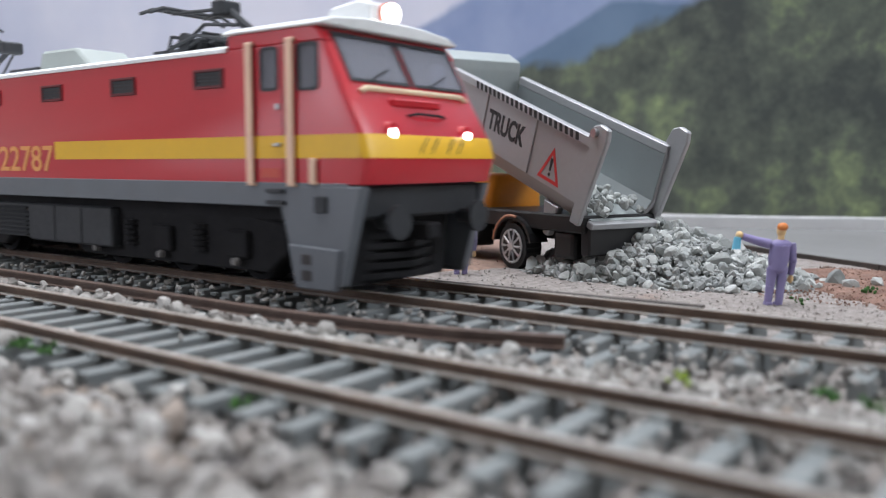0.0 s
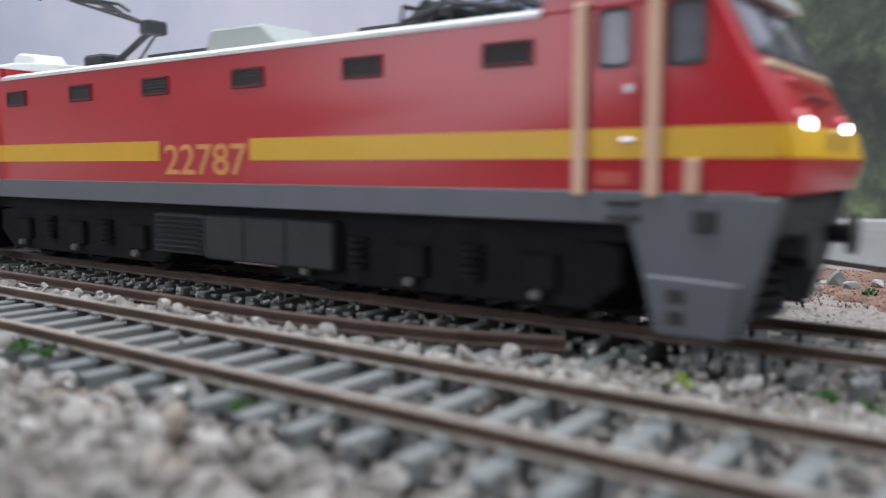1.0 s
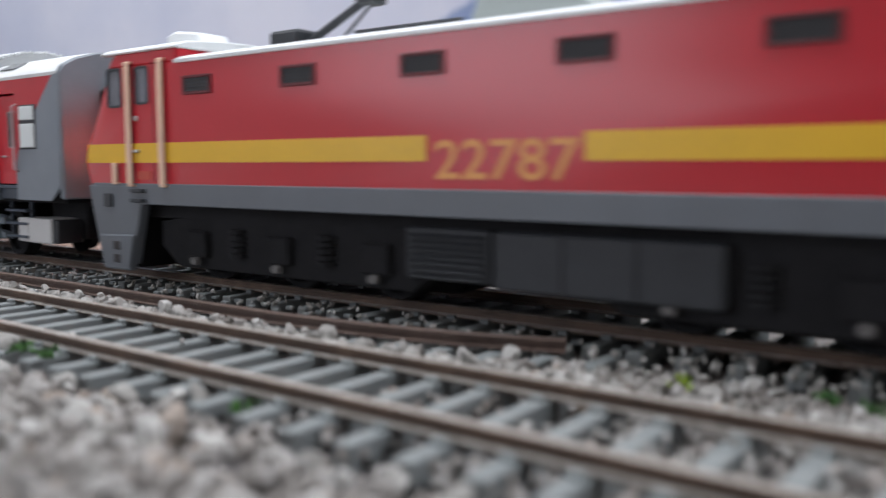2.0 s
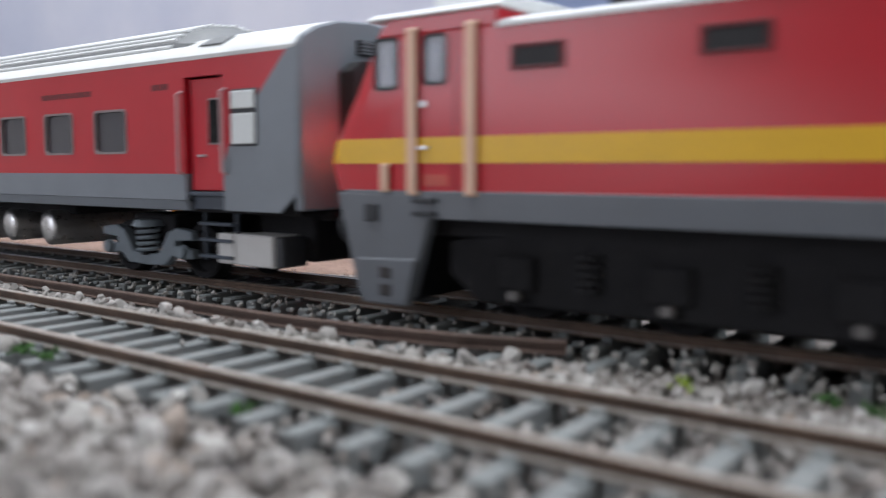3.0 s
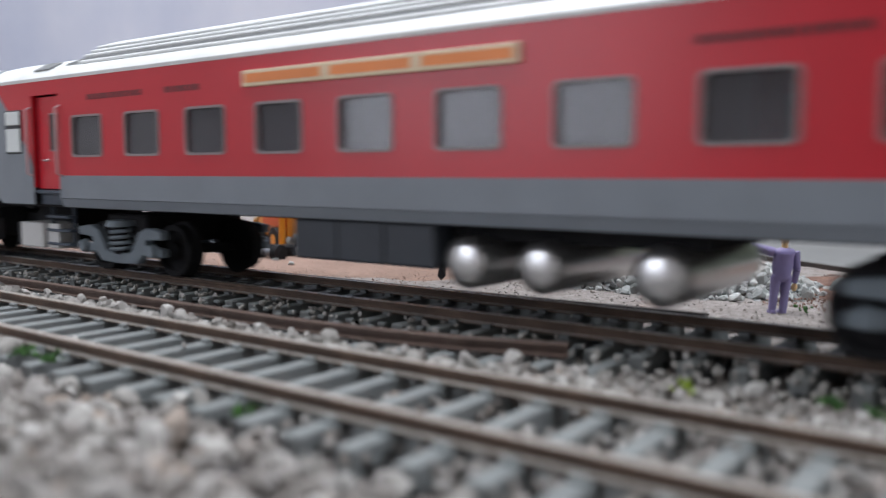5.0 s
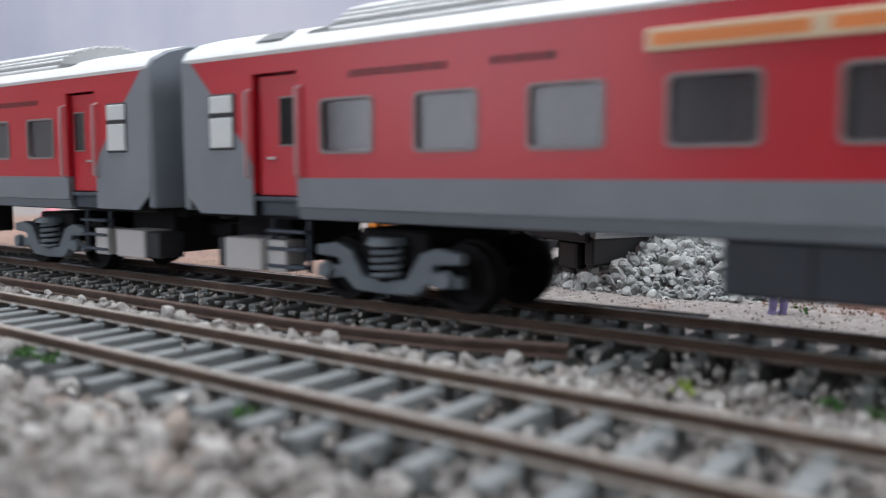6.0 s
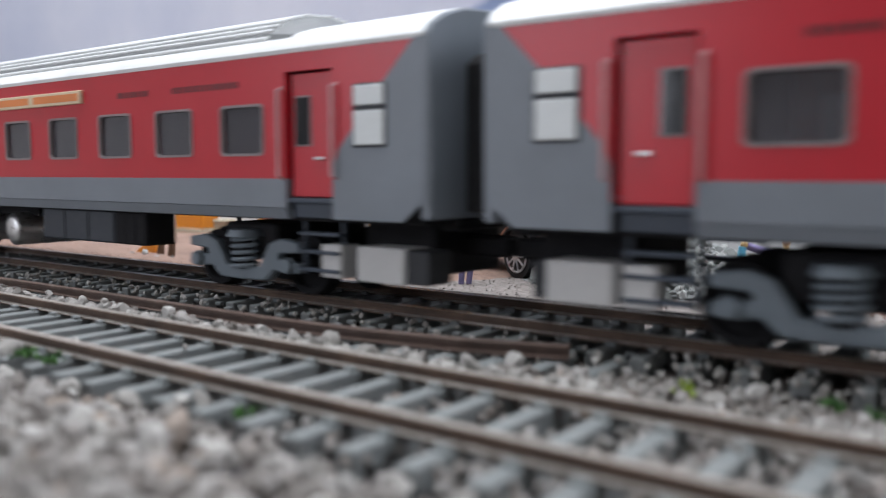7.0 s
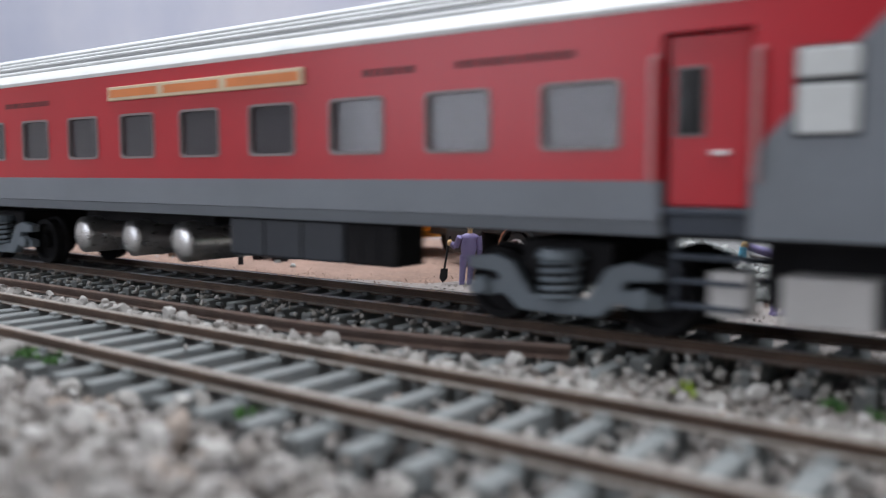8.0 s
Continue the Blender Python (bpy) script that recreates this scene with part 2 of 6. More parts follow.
def backdrop_material():
    """A printed landscape: hazy sky, two mountains, a dark wood in front."""
    m, nt, b = nodes_of("printed_landscape")
    v = coords(nt)
    sep = nt.nodes.new("ShaderNodeSeparateXYZ")
    link(nt, v, sep.inputs[0])
    x = mathn(nt, "MULTIPLY", sep.outputs[0], 1300)
    z = mathn(nt, "ADD", mathn(nt, "MULTIPLY", sep.outputs[2], 1300), -6.45)
    wob = mathn(nt, "MULTIPLY", mathn(nt, "SUBTRACT", noise_node(nt, v, 22, 5, 0.55), 0.5), 40)
    cloud = noise_node(nt, v, 6, 5, 0.6)
    sky = ramp(nt, cloud, [(0.3, (0.53, 0.57, 0.71)), (0.65, (0.68, 0.70, 0.80))])

    def below(height, soft):
        return mathn(nt, "DIVIDE", mathn(nt, "SUBTRACT", height, z), soft, True)

    def peak(cx, top, slope_l, slope_r, w):
        d = mathn(nt, "SUBTRACT", x, cx)
        drop = mathn(nt, "MAXIMUM", mathn(nt, "MULTIPLY", d, slope_r), mathn(nt, "MULTIPLY", d, -slope_l))
        return mathn(nt, "ADD", mathn(nt, "SUBTRACT", top, drop), mathn(nt, "MULTIPLY", wob, w))

    mist = noise_node(nt, v, 14, 4)
    far = ramp(nt, mist, [(0.3, (0.20, 0.27, 0.46)), (0.7, (0.32, 0.39, 0.57))])
    near = ramp(nt, mist, [(0.3, (0.10, 0.165, 0.26)), (0.7, (0.155, 0.235, 0.35))])
    col = mixc(nt, below(peak(-300, 168, 0.40, 0.12, 0.6), 5), sky, far)
    col = mixc(nt, below(peak(-640, 128, 0.22, 0.18, 0.5), 6), col, far)
    col = mixc(nt, below(peak(-247, 129, 0.48, 0.16, 0.35), 4), col, near)
    leaf = noise_node(nt, v, 34, 8, 0.72)
    clump = noise_node(nt, v, 7, 3, 0.5)
    wood = ramp(nt, mathn(nt, "ADD", mathn(nt, "MULTIPLY", leaf, 0.70), mathn(nt, "MULTIPLY", clump, 0.48)),
                [(0.47, (0.045, 0.055, 0.052)), (0.58, (0.095, 0.115, 0.09)), (0.66, (0.19, 0.24, 0.135)), (0.74, (0.38, 0.50, 0.22))])
    rise = mathn(nt, "ADD", x, 330)
    hill = mathn(nt, "ADD", mathn(nt, "MINIMUM", mathn(nt, "MULTIPLY", mathn(nt, "MAXIMUM", rise, 0.0), 0.30), 200), 80)
    hill = mathn(nt, "ADD", hill, mathn(nt, "MULTIPLY", mathn(nt, "MINIMUM", rise, 0.0), 0.2))
    hill = mathn(nt, "ADD", hill, mathn(nt, "MULTIPLY", wob, 1.2))
    col = mixc(nt, below(hill, 7), col, wood)
    link(nt, col, b.inputs["Base Color"])
    b.inputs["Roughness"].default_value = 0.8
    return m


BACKDROP = backdrop_material()


# ---- mesh helpers (millimetres) ----
def add_verts(bm, verts, faces, mi=0):
    vs = [bm.verts.new(v) for v in verts]
    out = []
    for f in faces:
        fc = bm.faces.new([vs[i] for i in f])
        fc.material_index = mi
        out.append(fc)
    return vs, out


def bevel_verts(bm, vs, b, seg=1):
    s = set(vs)
    ed = list({e for v in vs for e in v.link_edges if e.other_vert(v) in s})
    bmesh.ops.bevel(bm, geom=ed, offset=b, segments=seg, profile=0.6, affect="EDGES", clamp_overlap=True)


def box(bm, x0, x1, y0, y1, z0, z1, b=0.0, seg=1, mi=0):
    (x0, x1), (y0, y1), (z0, z1) = sorted((x0, x1)), sorted((y0, y1)), sorted((z0, z1))
    vs, _ = add_verts(bm, [(x0, y0, z0), (x1, y0, z0), (x1, y1, z0), (x0, y1, z0), (x0, y0, z1), (x1, y0, z1), (x1, y1, z1), (x0, y1, z1)],
                      [(0, 3, 2, 1), (4, 5, 6, 7), (0, 1, 5, 4), (1, 2, 6, 5), (2, 3, 7, 6), (3, 0, 4, 7)], mi)
    if b:
        bevel_verts(bm, vs, b, seg)


def prism(bm, pts, lo, hi, axis="y", b=0.0, seg=1, mi=0):
    """Extrudes a polygon: axis y takes (x, z), axis x takes (y, z), axis z takes (x, y)."""
    put = {"y": lambda p, c: (p[0], c, p[1]), "x": lambda p, c: (c, p[0], p[1]), "z": lambda p, c: (p[0], p[1], c)}[axis]
    n = len(pts)
    verts = [put(p, lo) for p in pts] + [put(p, hi) for p in pts]
    faces = [tuple(range(n)), tuple(reversed(range(n, 2 * n)))] + [(i, i + n, (i + 1) % n + n, (i + 1) % n) for i in range(n)]
    vs, fs = add_verts(bm, verts, faces, mi)
    bmesh.ops.recalc_face_normals(bm, faces=fs)
    if b:
        bevel_verts(bm, vs, b, seg)
    return vs


def cyl(bm, a, c, r, r2=None, seg=14, mi=0, caps=True):
    """A cylinder or cone from a to c."""
    a, c = Vector(a), Vector(c)
    r2 = r if r2 is None else r2
    q = (c - a).to_track_quat("Z", "Y")
    vs = []
    for p, rad in ((a, r), (c, r2)):
        vs += [p + q @ Vector((rad * math.cos(2 * math.pi * i / seg), rad * math.sin(2 * math.pi * i / seg), 0)) for i in range(seg)]
    fs = [(i, (i + 1) % seg, (i + 1) % seg + seg, i + seg) for i in range(seg)]
    if caps:
        fs += [tuple(reversed(range(seg))), tuple(range(seg, 2 * seg))]
    add_verts(bm, vs, fs, mi)


def tube(bm, pts, r, seg=6, mi=0):
    """One continuous bar swept along the points."""
    pts = [Vector(p) for p in pts]
    rings = []
    for i, p in enumerate(pts):
        d = (pts[min(i + 1, len(pts) - 1)] - pts[max(i - 1, 0)]).normalized()
        side = d.cross(Vector((0, 0, 1)))
        side = side.normalized() if side.length > 1e-3 else Vector((0, 1, 0))
        up = side.cross(d).normalized()
        rings.append([bm.verts.new(p + (side * math.cos(2 * math.pi * k / seg) + up * math.sin(2 * math.pi * k / seg)) * r) for k in range(seg)])
    fs = []
    for a, b in zip(rings[:-1], rings[1:]):
        best = min(range(seg), key=lambda q: sum((a[k].co - b[(k + q) % seg].co).length for k in range(seg)))
        fs += [bm.faces.new((a[k], a[(k + 1) % seg], b[(k + 1 + best) % seg], b[(k + best) % seg])) for k in range(seg)]
    fs += [bm.faces.new(rings[0]), bm.faces.new(list(reversed(rings[-1])))]
    for f in fs:
        f.material_index = mi
    bmesh.ops.recalc_face_normals(bm, faces=fs)


def blob(bm, c, sx, sy, sz, sub=2, mi=0):
    out = bmesh.ops.create_icosphere(bm, subdivisions=sub, radius=1.0, matrix=Matrix.Translation(c) @ Matrix.Diagonal((sx, sy, sz, 1)))
    for v in out["verts"]:
        for f in v.link_faces:
            f.material_index = mi
            f.smooth = True


def rounded_rect(x0, x1, z0, z1, r, n=4):
    out = []
    for cx, cz, a0 in ((x1 - r, z1 - r, 0), (x0 + r, z1 - r, 90), (x0 + r, z0 + r, 180), (x1 - r, z0 + r, 270)):
        for k in range(n + 1):
            a = radians(a0 + 90 * k / n)
            out.append((cx + r * math.cos(a), cz + r * math.sin(a)))
    return out


def window_ring(bm, x0, x1, z0, z1, ya, yb, w=0.5, r=1.1):
    """A frame with rounded corners round an opening, standing in the plane of x and z."""
    outer, inner = rounded_rect(x0, x1, z0, z1, r), rounded_rect(x0 + w, x1 - w, z0 + w, z1 - w, max(0.2, r - w * 0.3))
    n = len(outer)
    loops = [[bm.verts.new((x, y, z)) for x, z in pts] for pts, y in ((outer, ya), (outer, yb), (inner, yb), (inner, ya))]
    fs = []
    for q in range(4):
        a, b = loops[q], loops[(q + 1) % 4]
        fs += [bm.faces.new((a[k], a[(k + 1) % n], b[(k + 1) % n], b[k])) for k in range(n)]
    bmesh.ops.recalc_face_normals(bm, faces=fs)


def carve(bm, cutters):
    """Cuts solids out of a solid; the cut faces take the second material."""
    def temp(b):
        me = bpy.data.meshes.new("carving")
        b.to_mesh(me)
        b.free()
        ob = bpy.data.objects.new("carving", me)
        scene.collection.objects.link(ob)
        return ob
    for c in cutters:
        for f in c.faces:
            f.material_index = 1
        a, b = temp(bm), temp(c)
        for ob in (a, b):
            ob.data.materials.append(None)
            ob.data.materials.append(None)
        mod = a.modifiers.new("cut", "BOOLEAN")
        mod.operation, mod.object, mod.solver = "DIFFERENCE", b, "EXACT"
        done = bpy.data.meshes.new_from_object(a.evaluated_get(bpy.context.evaluated_depsgraph_get()))
        bm = bmesh.new()
        bm.from_mesh(done)
        for ob in (a, b):
            me = ob.data
            bpy.data.objects.remove(ob)
            bpy.data.meshes.remove(me)
        bpy.data.meshes.remove(done)
    return bm


def to_mesh(name, bm, mats, smooth=None):
    bm.transform(Matrix.Scale(K, 4))
    me = bpy.data.meshes.new(name)
    if smooth is not None:
        for f in bm.faces:
            f.smooth = True
        for e in bm.edges:
            e.smooth = not (len(e.link_faces) == 2 and e.calc_face_angle(0) > radians(smooth))
    bm.to_mesh(me)
    bm.free()
    for m in (mats if isinstance(mats, (list, tuple)) else [mats]):
        me.materials.append(m)
    return me


def part(name, bm, mats, parent, label="", at=None, smooth=None):
    ob = new(name, to_mesh(name, bm, mats, smooth))
    if parent is not None:
        ob.parent = parent
    if at is not None:
        ob.matrix_basis = at
    if label:
        ob["label"] = label
    return ob


def share(ob, m, parent=None):
    """Another object on the same mesh."""
    o = new(ob.name.split(".")[0], ob.data)
    o.parent = ob.parent if parent is None else parent
    o.matrix_basis = m
    if "label" in ob:
        o["label"] = ob["label"]
    return o


def thing(name, m, label, category, group="", kind=""):
    ob = new(name)
    ob.empty_display_size = 0.005
    ob.matrix_basis = m
    return tagged(ob, label, category, group, kind)


def lettering(name, text, size, mats, parent, m, label="", depth=0.06, stretch=1.0, bold=0.0):
    """Raised letters; size is the height of a capital in millimetres."""
    cu = bpy.data.curves.new(name, "FONT")
    cu.body, cu.size, cu.extrude, cu.align_x, cu.offset = text, size * K / 0.69, depth * K, "CENTER", bold * K
    tmp = bpy.data.objects.new(name, cu)
    me = bpy.data.meshes.new_from_object(tmp)
    bpy.data.objects.remove(tmp)
    me.transform(Matrix.Diagonal((stretch, 1, 1, 1)))
    me.materials.clear()
    me.materials.append(mats)
    ob = new(name, me)
    ob.parent, ob.matrix_basis = parent, m
    if label:
        ob["label"] = label
    return ob


TINT = glass("smoky_plastic_pane", (0.36, 0.35, 0.38), 0.10, 0.85)
CAB_PANE = glass("clear_cab_pane", (0.46, 0.47, 0.52), 0.06, 0.75)
LINER = surface("tipper_liner_grey", (0.25, 0.275, 0.28), 0.28, 0.2, vary=0.06, grain=0.02, scale=60, bump=0.0, even=0.1)
TAIL_LAMP = glowing("lit_red_tail_lamp", (1.0, 0.05, 0.06), 110.0)
# Near-black tones put the shade of the sleeper gaps into the stone colour.
GAP_SHADE_CHIP = stony("dark_track_chips", [(0.0, (0.016, 0.016, 0.017)), (0.9, (0.05, 0.046, 0.044)), (1.0, (0.13, 0.12, 0.11))])
SEAT = surface("dim_interior_grey", (0.11, 0.105, 0.105), 0.8)
STEP_BLUE = surface("step_blue_grey", (0.05, 0.065, 0.09), 0.5)
COACH_RAIL = surface("handrail_pink_grey", (0.60, 0.38, 0.39), 0.4)
RUBBER = surface("gangway_rubber", (0.03, 0.031, 0.034), 0.7)


# ---- the room and the layout board ----
def structure():
    def slab(name, x0, x1, y0, y1, z0, z1, mat, label):
        bm = bmesh.new()
        box(bm, x0, x1, y0, y1, z0, z1)
        return tagged(part(name, bm, mat, None), label, name.split("_")[0], kind="structure")
    slab("floor", -1720, 1020, -1120, 640, -40, -20, FLOOR_TILE, "brown tiled floor of the hobby room")
    slab("baseboard", -1500, 700, -150, 400, -20, -6.5, PLYWOOD, "plywood board that carries the model railway")
    slab("ceiling", -1720, 1020, -1120, 640, 1300, 1320, WALL_PAINT, "plain white painted room ceiling")
    slab("wall_north", -1720, 1020, 620, 640, -20, 1300, WALL_PAINT, "plain off-white painted room wall")
    slab("wall_south", -1720, 1020, -1120, -1100, -20, 1300, WALL_BROWN, "plain unseen room wall, made dark brown to cut reflections")
    slab("wall_west", -1720, -1700, -1100, 620, -20, 1300, WALL_PAINT, "plain off-white painted room wall")
    slab("wall_east", 1000, 1020, -1100, 620, -20, 1300, WALL_PAINT, "plain off-white painted room wall")
    # printed landscape board behind the layout
    bm = bmesh.new()
    box(bm, -1500, 700, 0.5, 8, -20, 420)
    ob = part("backdrop", bm, BACKDROP, None, at=mm(0, 400, 0))
    tagged(ob, "printed mountain and forest landscape board behind the layout", "backdrop", kind="structure")


def ground_height(x, y):
    """Top of the scenic ground, in millimetres under the rail head."""
    h = -4.6
    if y > 128:
        h = -4.6 + 1.5 * min(1, (y - 128) / 10)
    if y < 50:
        h = -4.6 + 2.0 * min(1, (50 - y) / 22)
    if 76 < y < 104:
        h = -4.2
    return h + 0.45 * noise.noise((x * 0.11, y * 0.11, 0)) + 0.25 * noise.noise((x * 0.4, y * 0.4, 3))


def earth_patch(name, pts, mat, label):
    """A thin uneven layer that feathers into the ground."""
    bm = bmesh.new()
    ring = []
    for i in range(len(pts)):
        for k in range(4):
            a, b = Vector(pts[i]), Vector(pts[(i + 1) % len(pts)])
            p = a.lerp(b, k / 4)
            ring.append((p.x + 2.5 * noise.noise((p.x * 0.2, p.y * 0.2, 9)), p.y + 2.5 * noise.noise((p.x * 0.2, p.y * 0.2, 5))))
    n = len(ring)
    c = (sum(p[0] for p in ring) / n, sum(p[1] for p in ring) / n)
    levels = []
    steps = 24
    for j in range(steps):
        s = 1 - j / steps
        lift = 0.7 * min(1, (1 - s) * 8) - (0.9 if j == 0 else 0)
        levels.append([bm.verts.new((c[0] + (p[0] - c[0]) * s, c[1] + (p[1] - c[1]) * s,
                                     ground_height(c[0] + (p[0] - c[0]) * s, c[1] + (p[1] - c[1]) * s) + lift)) for p in ring])
    for a, b in zip(levels[:-1], levels[1:]):
        for i in range(n):
            bm.faces.new((a[i], a[(i + 1) % n], b[(i + 1) % n], b[i])).smooth = True
    bm.faces.new(levels[-1])
    tagged(part(name, bm, mat, None), label, "earth", kind="structure")


def ground():
    bm = bmesh.new()
    xs = [-1500 + i * 57.5 for i in range(19)] + [-400 + i * 3.0 for i in range(160)] + [90 + i * 60 for i in range(11)] + [700]
    ys = [-150 + i * 20 for i in range(8)] + [4 + i * 3.0 for i in range(90)] + [280 + i * 15 for i in range(9)]
    rows = [[bm.verts.new((x, y, ground_height(x, y))) for x in xs] for y in ys]
    for a, b in zip(rows[:-1], rows[1:]):
        for i in range(len(xs) - 1):
            f = bm.faces.new((a[i], a[i + 1], b[i + 1], b[i]))
            f.smooth = True
    tagged(part("ground", bm, GROUND, None), "sandy grey-brown scenic ground of a model railway", "ground", kind="structure")
    earth_patch("earth_patch", [(-60, 196), (-47, 180), (-34, 168), (-24, 158), (0, 152), (40, 150), (60, 175), (40, 205), (-10, 215), (-45, 212)],
                EARTH, "bare red-brown earth patch beside the track")
    earth_patch("sand_patch", [(-112, 150), (-98, 170), (-118, 215), (-160, 250), (-300, 275), (-470, 270), (-520, 200), (-420, 138), (-300, 134), (-180, 137), (-135, 141)],
                SAND, "pinkish sand spread beside the track")
    # concrete road running away behind the stone heap, with a raised white kerb
    near = [(-180, 289), (-140, 287), (-100, 272), (-60, 238), (-33, 219), (10, 196), (70, 172), (160, 150)]
    far = [(-260, 296), (-190, 298), (-127, 306), (-88, 320), (-59, 334), (0, 352), (80, 370), (200, 382)]
    bm = bmesh.new()
    z = -2.4
    vs = [bm.verts.new((*p, z)) for p in near + far[::-1]]
    top = bm.faces.new(vs)
    ext = bmesh.ops.extrude_face_region(bm, geom=[top])
    bmesh.ops.translate(bm, verts=[g for g in ext["geom"] if isinstance(g, bmesh.types.BMVert)], vec=(0, 0, -3))
    bmesh.ops.recalc_face_normals(bm, faces=bm.faces)
    tagged(part("road", bm, CONCRETE, None), "pale grey concrete road beyond the stone heap", "road", kind="structure")
    bm = bmesh.new()
    for a, b in zip(far[:-1], far[1:]):
        d = Vector((b[0] - a[0], b[1] - a[1])).normalized()
        nrm = Vector((-d.y, d.x)) * 9
        pts = [(a[0], a[1]), (b[0], b[1]), (b[0] + nrm.x, b[1] + nrm.y), (a[0] + nrm.x, a[1] + nrm.y)]
        prism(bm, pts, -4, 1.7, "z")
    tagged(part("kerb", bm, KERB, None), "white painted kerb along the concrete road", "kerb", kind="structure")
    # dark rail left lying along the road edge
    bm = bmesh.new()
    for a, b in zip(near[2:-1], near[3:]):
        d = Vector((b[0] - a[0], b[1] - a[1])).normalized()
        nrm = Vector((d.y, -d.x)) * 2.6
        if nrm.y > 0:
            nrm = -nrm
        pts = [(a[0] + nrm.x * .35, a[1] + nrm.y * .35), (b[0] + nrm.x * .35, b[1] + nrm.y * .35), (b[0] + nrm.x, b[1] + nrm.y), (a[0] + nrm.x, a[1] + nrm.y)]
        prism(bm, pts, -4, -2.0, "z")
    tagged(part("edge_rail", bm, RAIL_DARK, None), "dark rail laid along the road edge", "rail", kind="structure")


# ---- track ----
def rail_profile():
    return [(-1.05, -1.7), (1.05, -1.7), (1.05, -1.5), (0.35, -1.3), (0.35, -0.65), (0.7, -0.5), (0.7, -0.08), (0.58, 0), (-0.58, 0), (-0.7, -0.08),
            (-0.7, -0.5), (-0.35, -0.65), (-0.35, -1.3), (-1.05, -1.5)]


def rail_along(bm, pts):
    """A rail whose foot follows the points (x, y)."""
    prof = rail_profile()
    rings = []
    for i, p in enumerate(pts):
        a, b = pts[max(0, i - 1)], pts[min(len(pts) - 1, i + 1)]
        d = Vector((b[0] - a[0], b[1] - a[1])).normalized()
        nx, ny = -d.y, d.x
        rings.append([bm.verts.new((p[0] + nx * q[0], p[1] + ny * q[0], q[1])) for q in prof])
    n = len(prof)
    for a, b in zip(rings[:-1], rings[1:]):
        for i in range(n):
            bm.faces.new((a[i], a[(i + 1) % n], b[(i + 1) % n], b[i]))
    bm.faces.new(rings[0])
    bm.faces.new(list(reversed(rings[-1])))
    bmesh.ops.recalc_face_normals(bm, faces=bm.faces)


def sleeper_mesh(length, width=2.15):
    bm = bmesh.new()
    h, w = length / 2, width / 2
    prism(bm, [(-w - 0.2, -4.6), (w + 0.2, -4.6), (w, -1.85), (-w, -1.85)], -h, h, "y", b=0.18)
    for s in (-8.25, 8.25):
        for o in (-1.55, 1.55):
            box(bm, -0.75, 0.75, s + o - 0.45, s + o + 0.45, -1.95, -1.35, 0.1)
    return bm


def track(name, y_mid, x0, x1, pitch, length, mat, label, shift=0.0):
    t = thing(name, mm(0, y_mid, 0), label, "railway track", kind="structure")
    for s in (-8.25, 8.25):
        bm = bmesh.new()
        rail_along(bm, [(x0 + (x1 - x0) * i / 24, s + 0.04 * noise.noise((i * 0.7, s, 1))) for i in range(25)])
        part("rail", bm, RAIL, t, "rust-brown steel rail with a worn head")
    rng = random.Random(int(y_mid))
    first = part("sleeper", sleeper_mesh(length), mat, t, at=mm(x0 + 2, 0, 0))
    x = x0 + 2 + pitch
    while x < x1:
        share(first, mm(x + rng.uniform(-0.25, 0.25) + shift, rng.uniform(-0.3, 0.3), rng.uniform(-0.12, 0.06), 0, 0, rng.uniform(-1, 1)))
        x += pitch
    return t


def tracks():
    track("near_track", 65.9, -420, 110, 6.6, 30, SLEEPER, "near railway track with pale concrete sleepers and rusty rails")
    track("running_track", TRACK_Y, -560, 170, 6.6, 31, SLEEPER, "railway track under the train with dusty sleepers")
    # the rail of a siding that closes up on the running track, and its outer companion
    side = thing("siding_rail", mm(0, 0, -0.5), "rust-brown siding rail closing up on the running track", "rail", kind="structure")
    bm = bmesh.new()
    rail_along(bm, [(-330, 85.2), (-260, 85.8), (-200, 86.6), (-150, 87.2), (-120, 87.3), (-95, 87.4), (-80, 88.6), (-65, 91.2), (-51, 95.6)])
    part("rail", bm, RAIL_BROWN, side)
    sl = part("sleeper", sleeper_mesh(13), SLEEPER, side, at=mm(-330, 90, -0.25))
    for i in range(1, 44):
        share(sl, mm(-330 + i * 6.6, 89.5 + max(0, i - 36) * 0.6, -0.25, 0, 0, (i * 37 % 5) - 2))
    far = thing("check_rail", mm(0, 0, -0.6), "short blackened check rail beside the running track", "rail", kind="structure")
    bm = bmesh.new()
    rail_along(bm, [(-300, 126.2), (-200, 126.4), (-100, 127.2), (-70, 128.2), (-45, 129.6)])
    part("rail", bm, RAIL_DARK, far)


# ---- locomotive (its own space: x forward, y across, z up from the rail head) ----
NOSE = ((18.2, 100.9), (22.0, 102.1), (25.5, 101.2), (33.4, 96.6), (41.6, 92.2), (43.2, 90.5))


def nose_x(z, end=1):
    if end < 0:      # the rear nose is a little shorter
        return nose_x(z) - 1.3
    for (z0, x0), (z1, x1) in zip(NOSE[:-1], NOSE[1:]):
        if z <= z1:
            return x0 + (x1 - x0) * (z - z0) / (z1 - z0)
    return NOSE[-1][1]


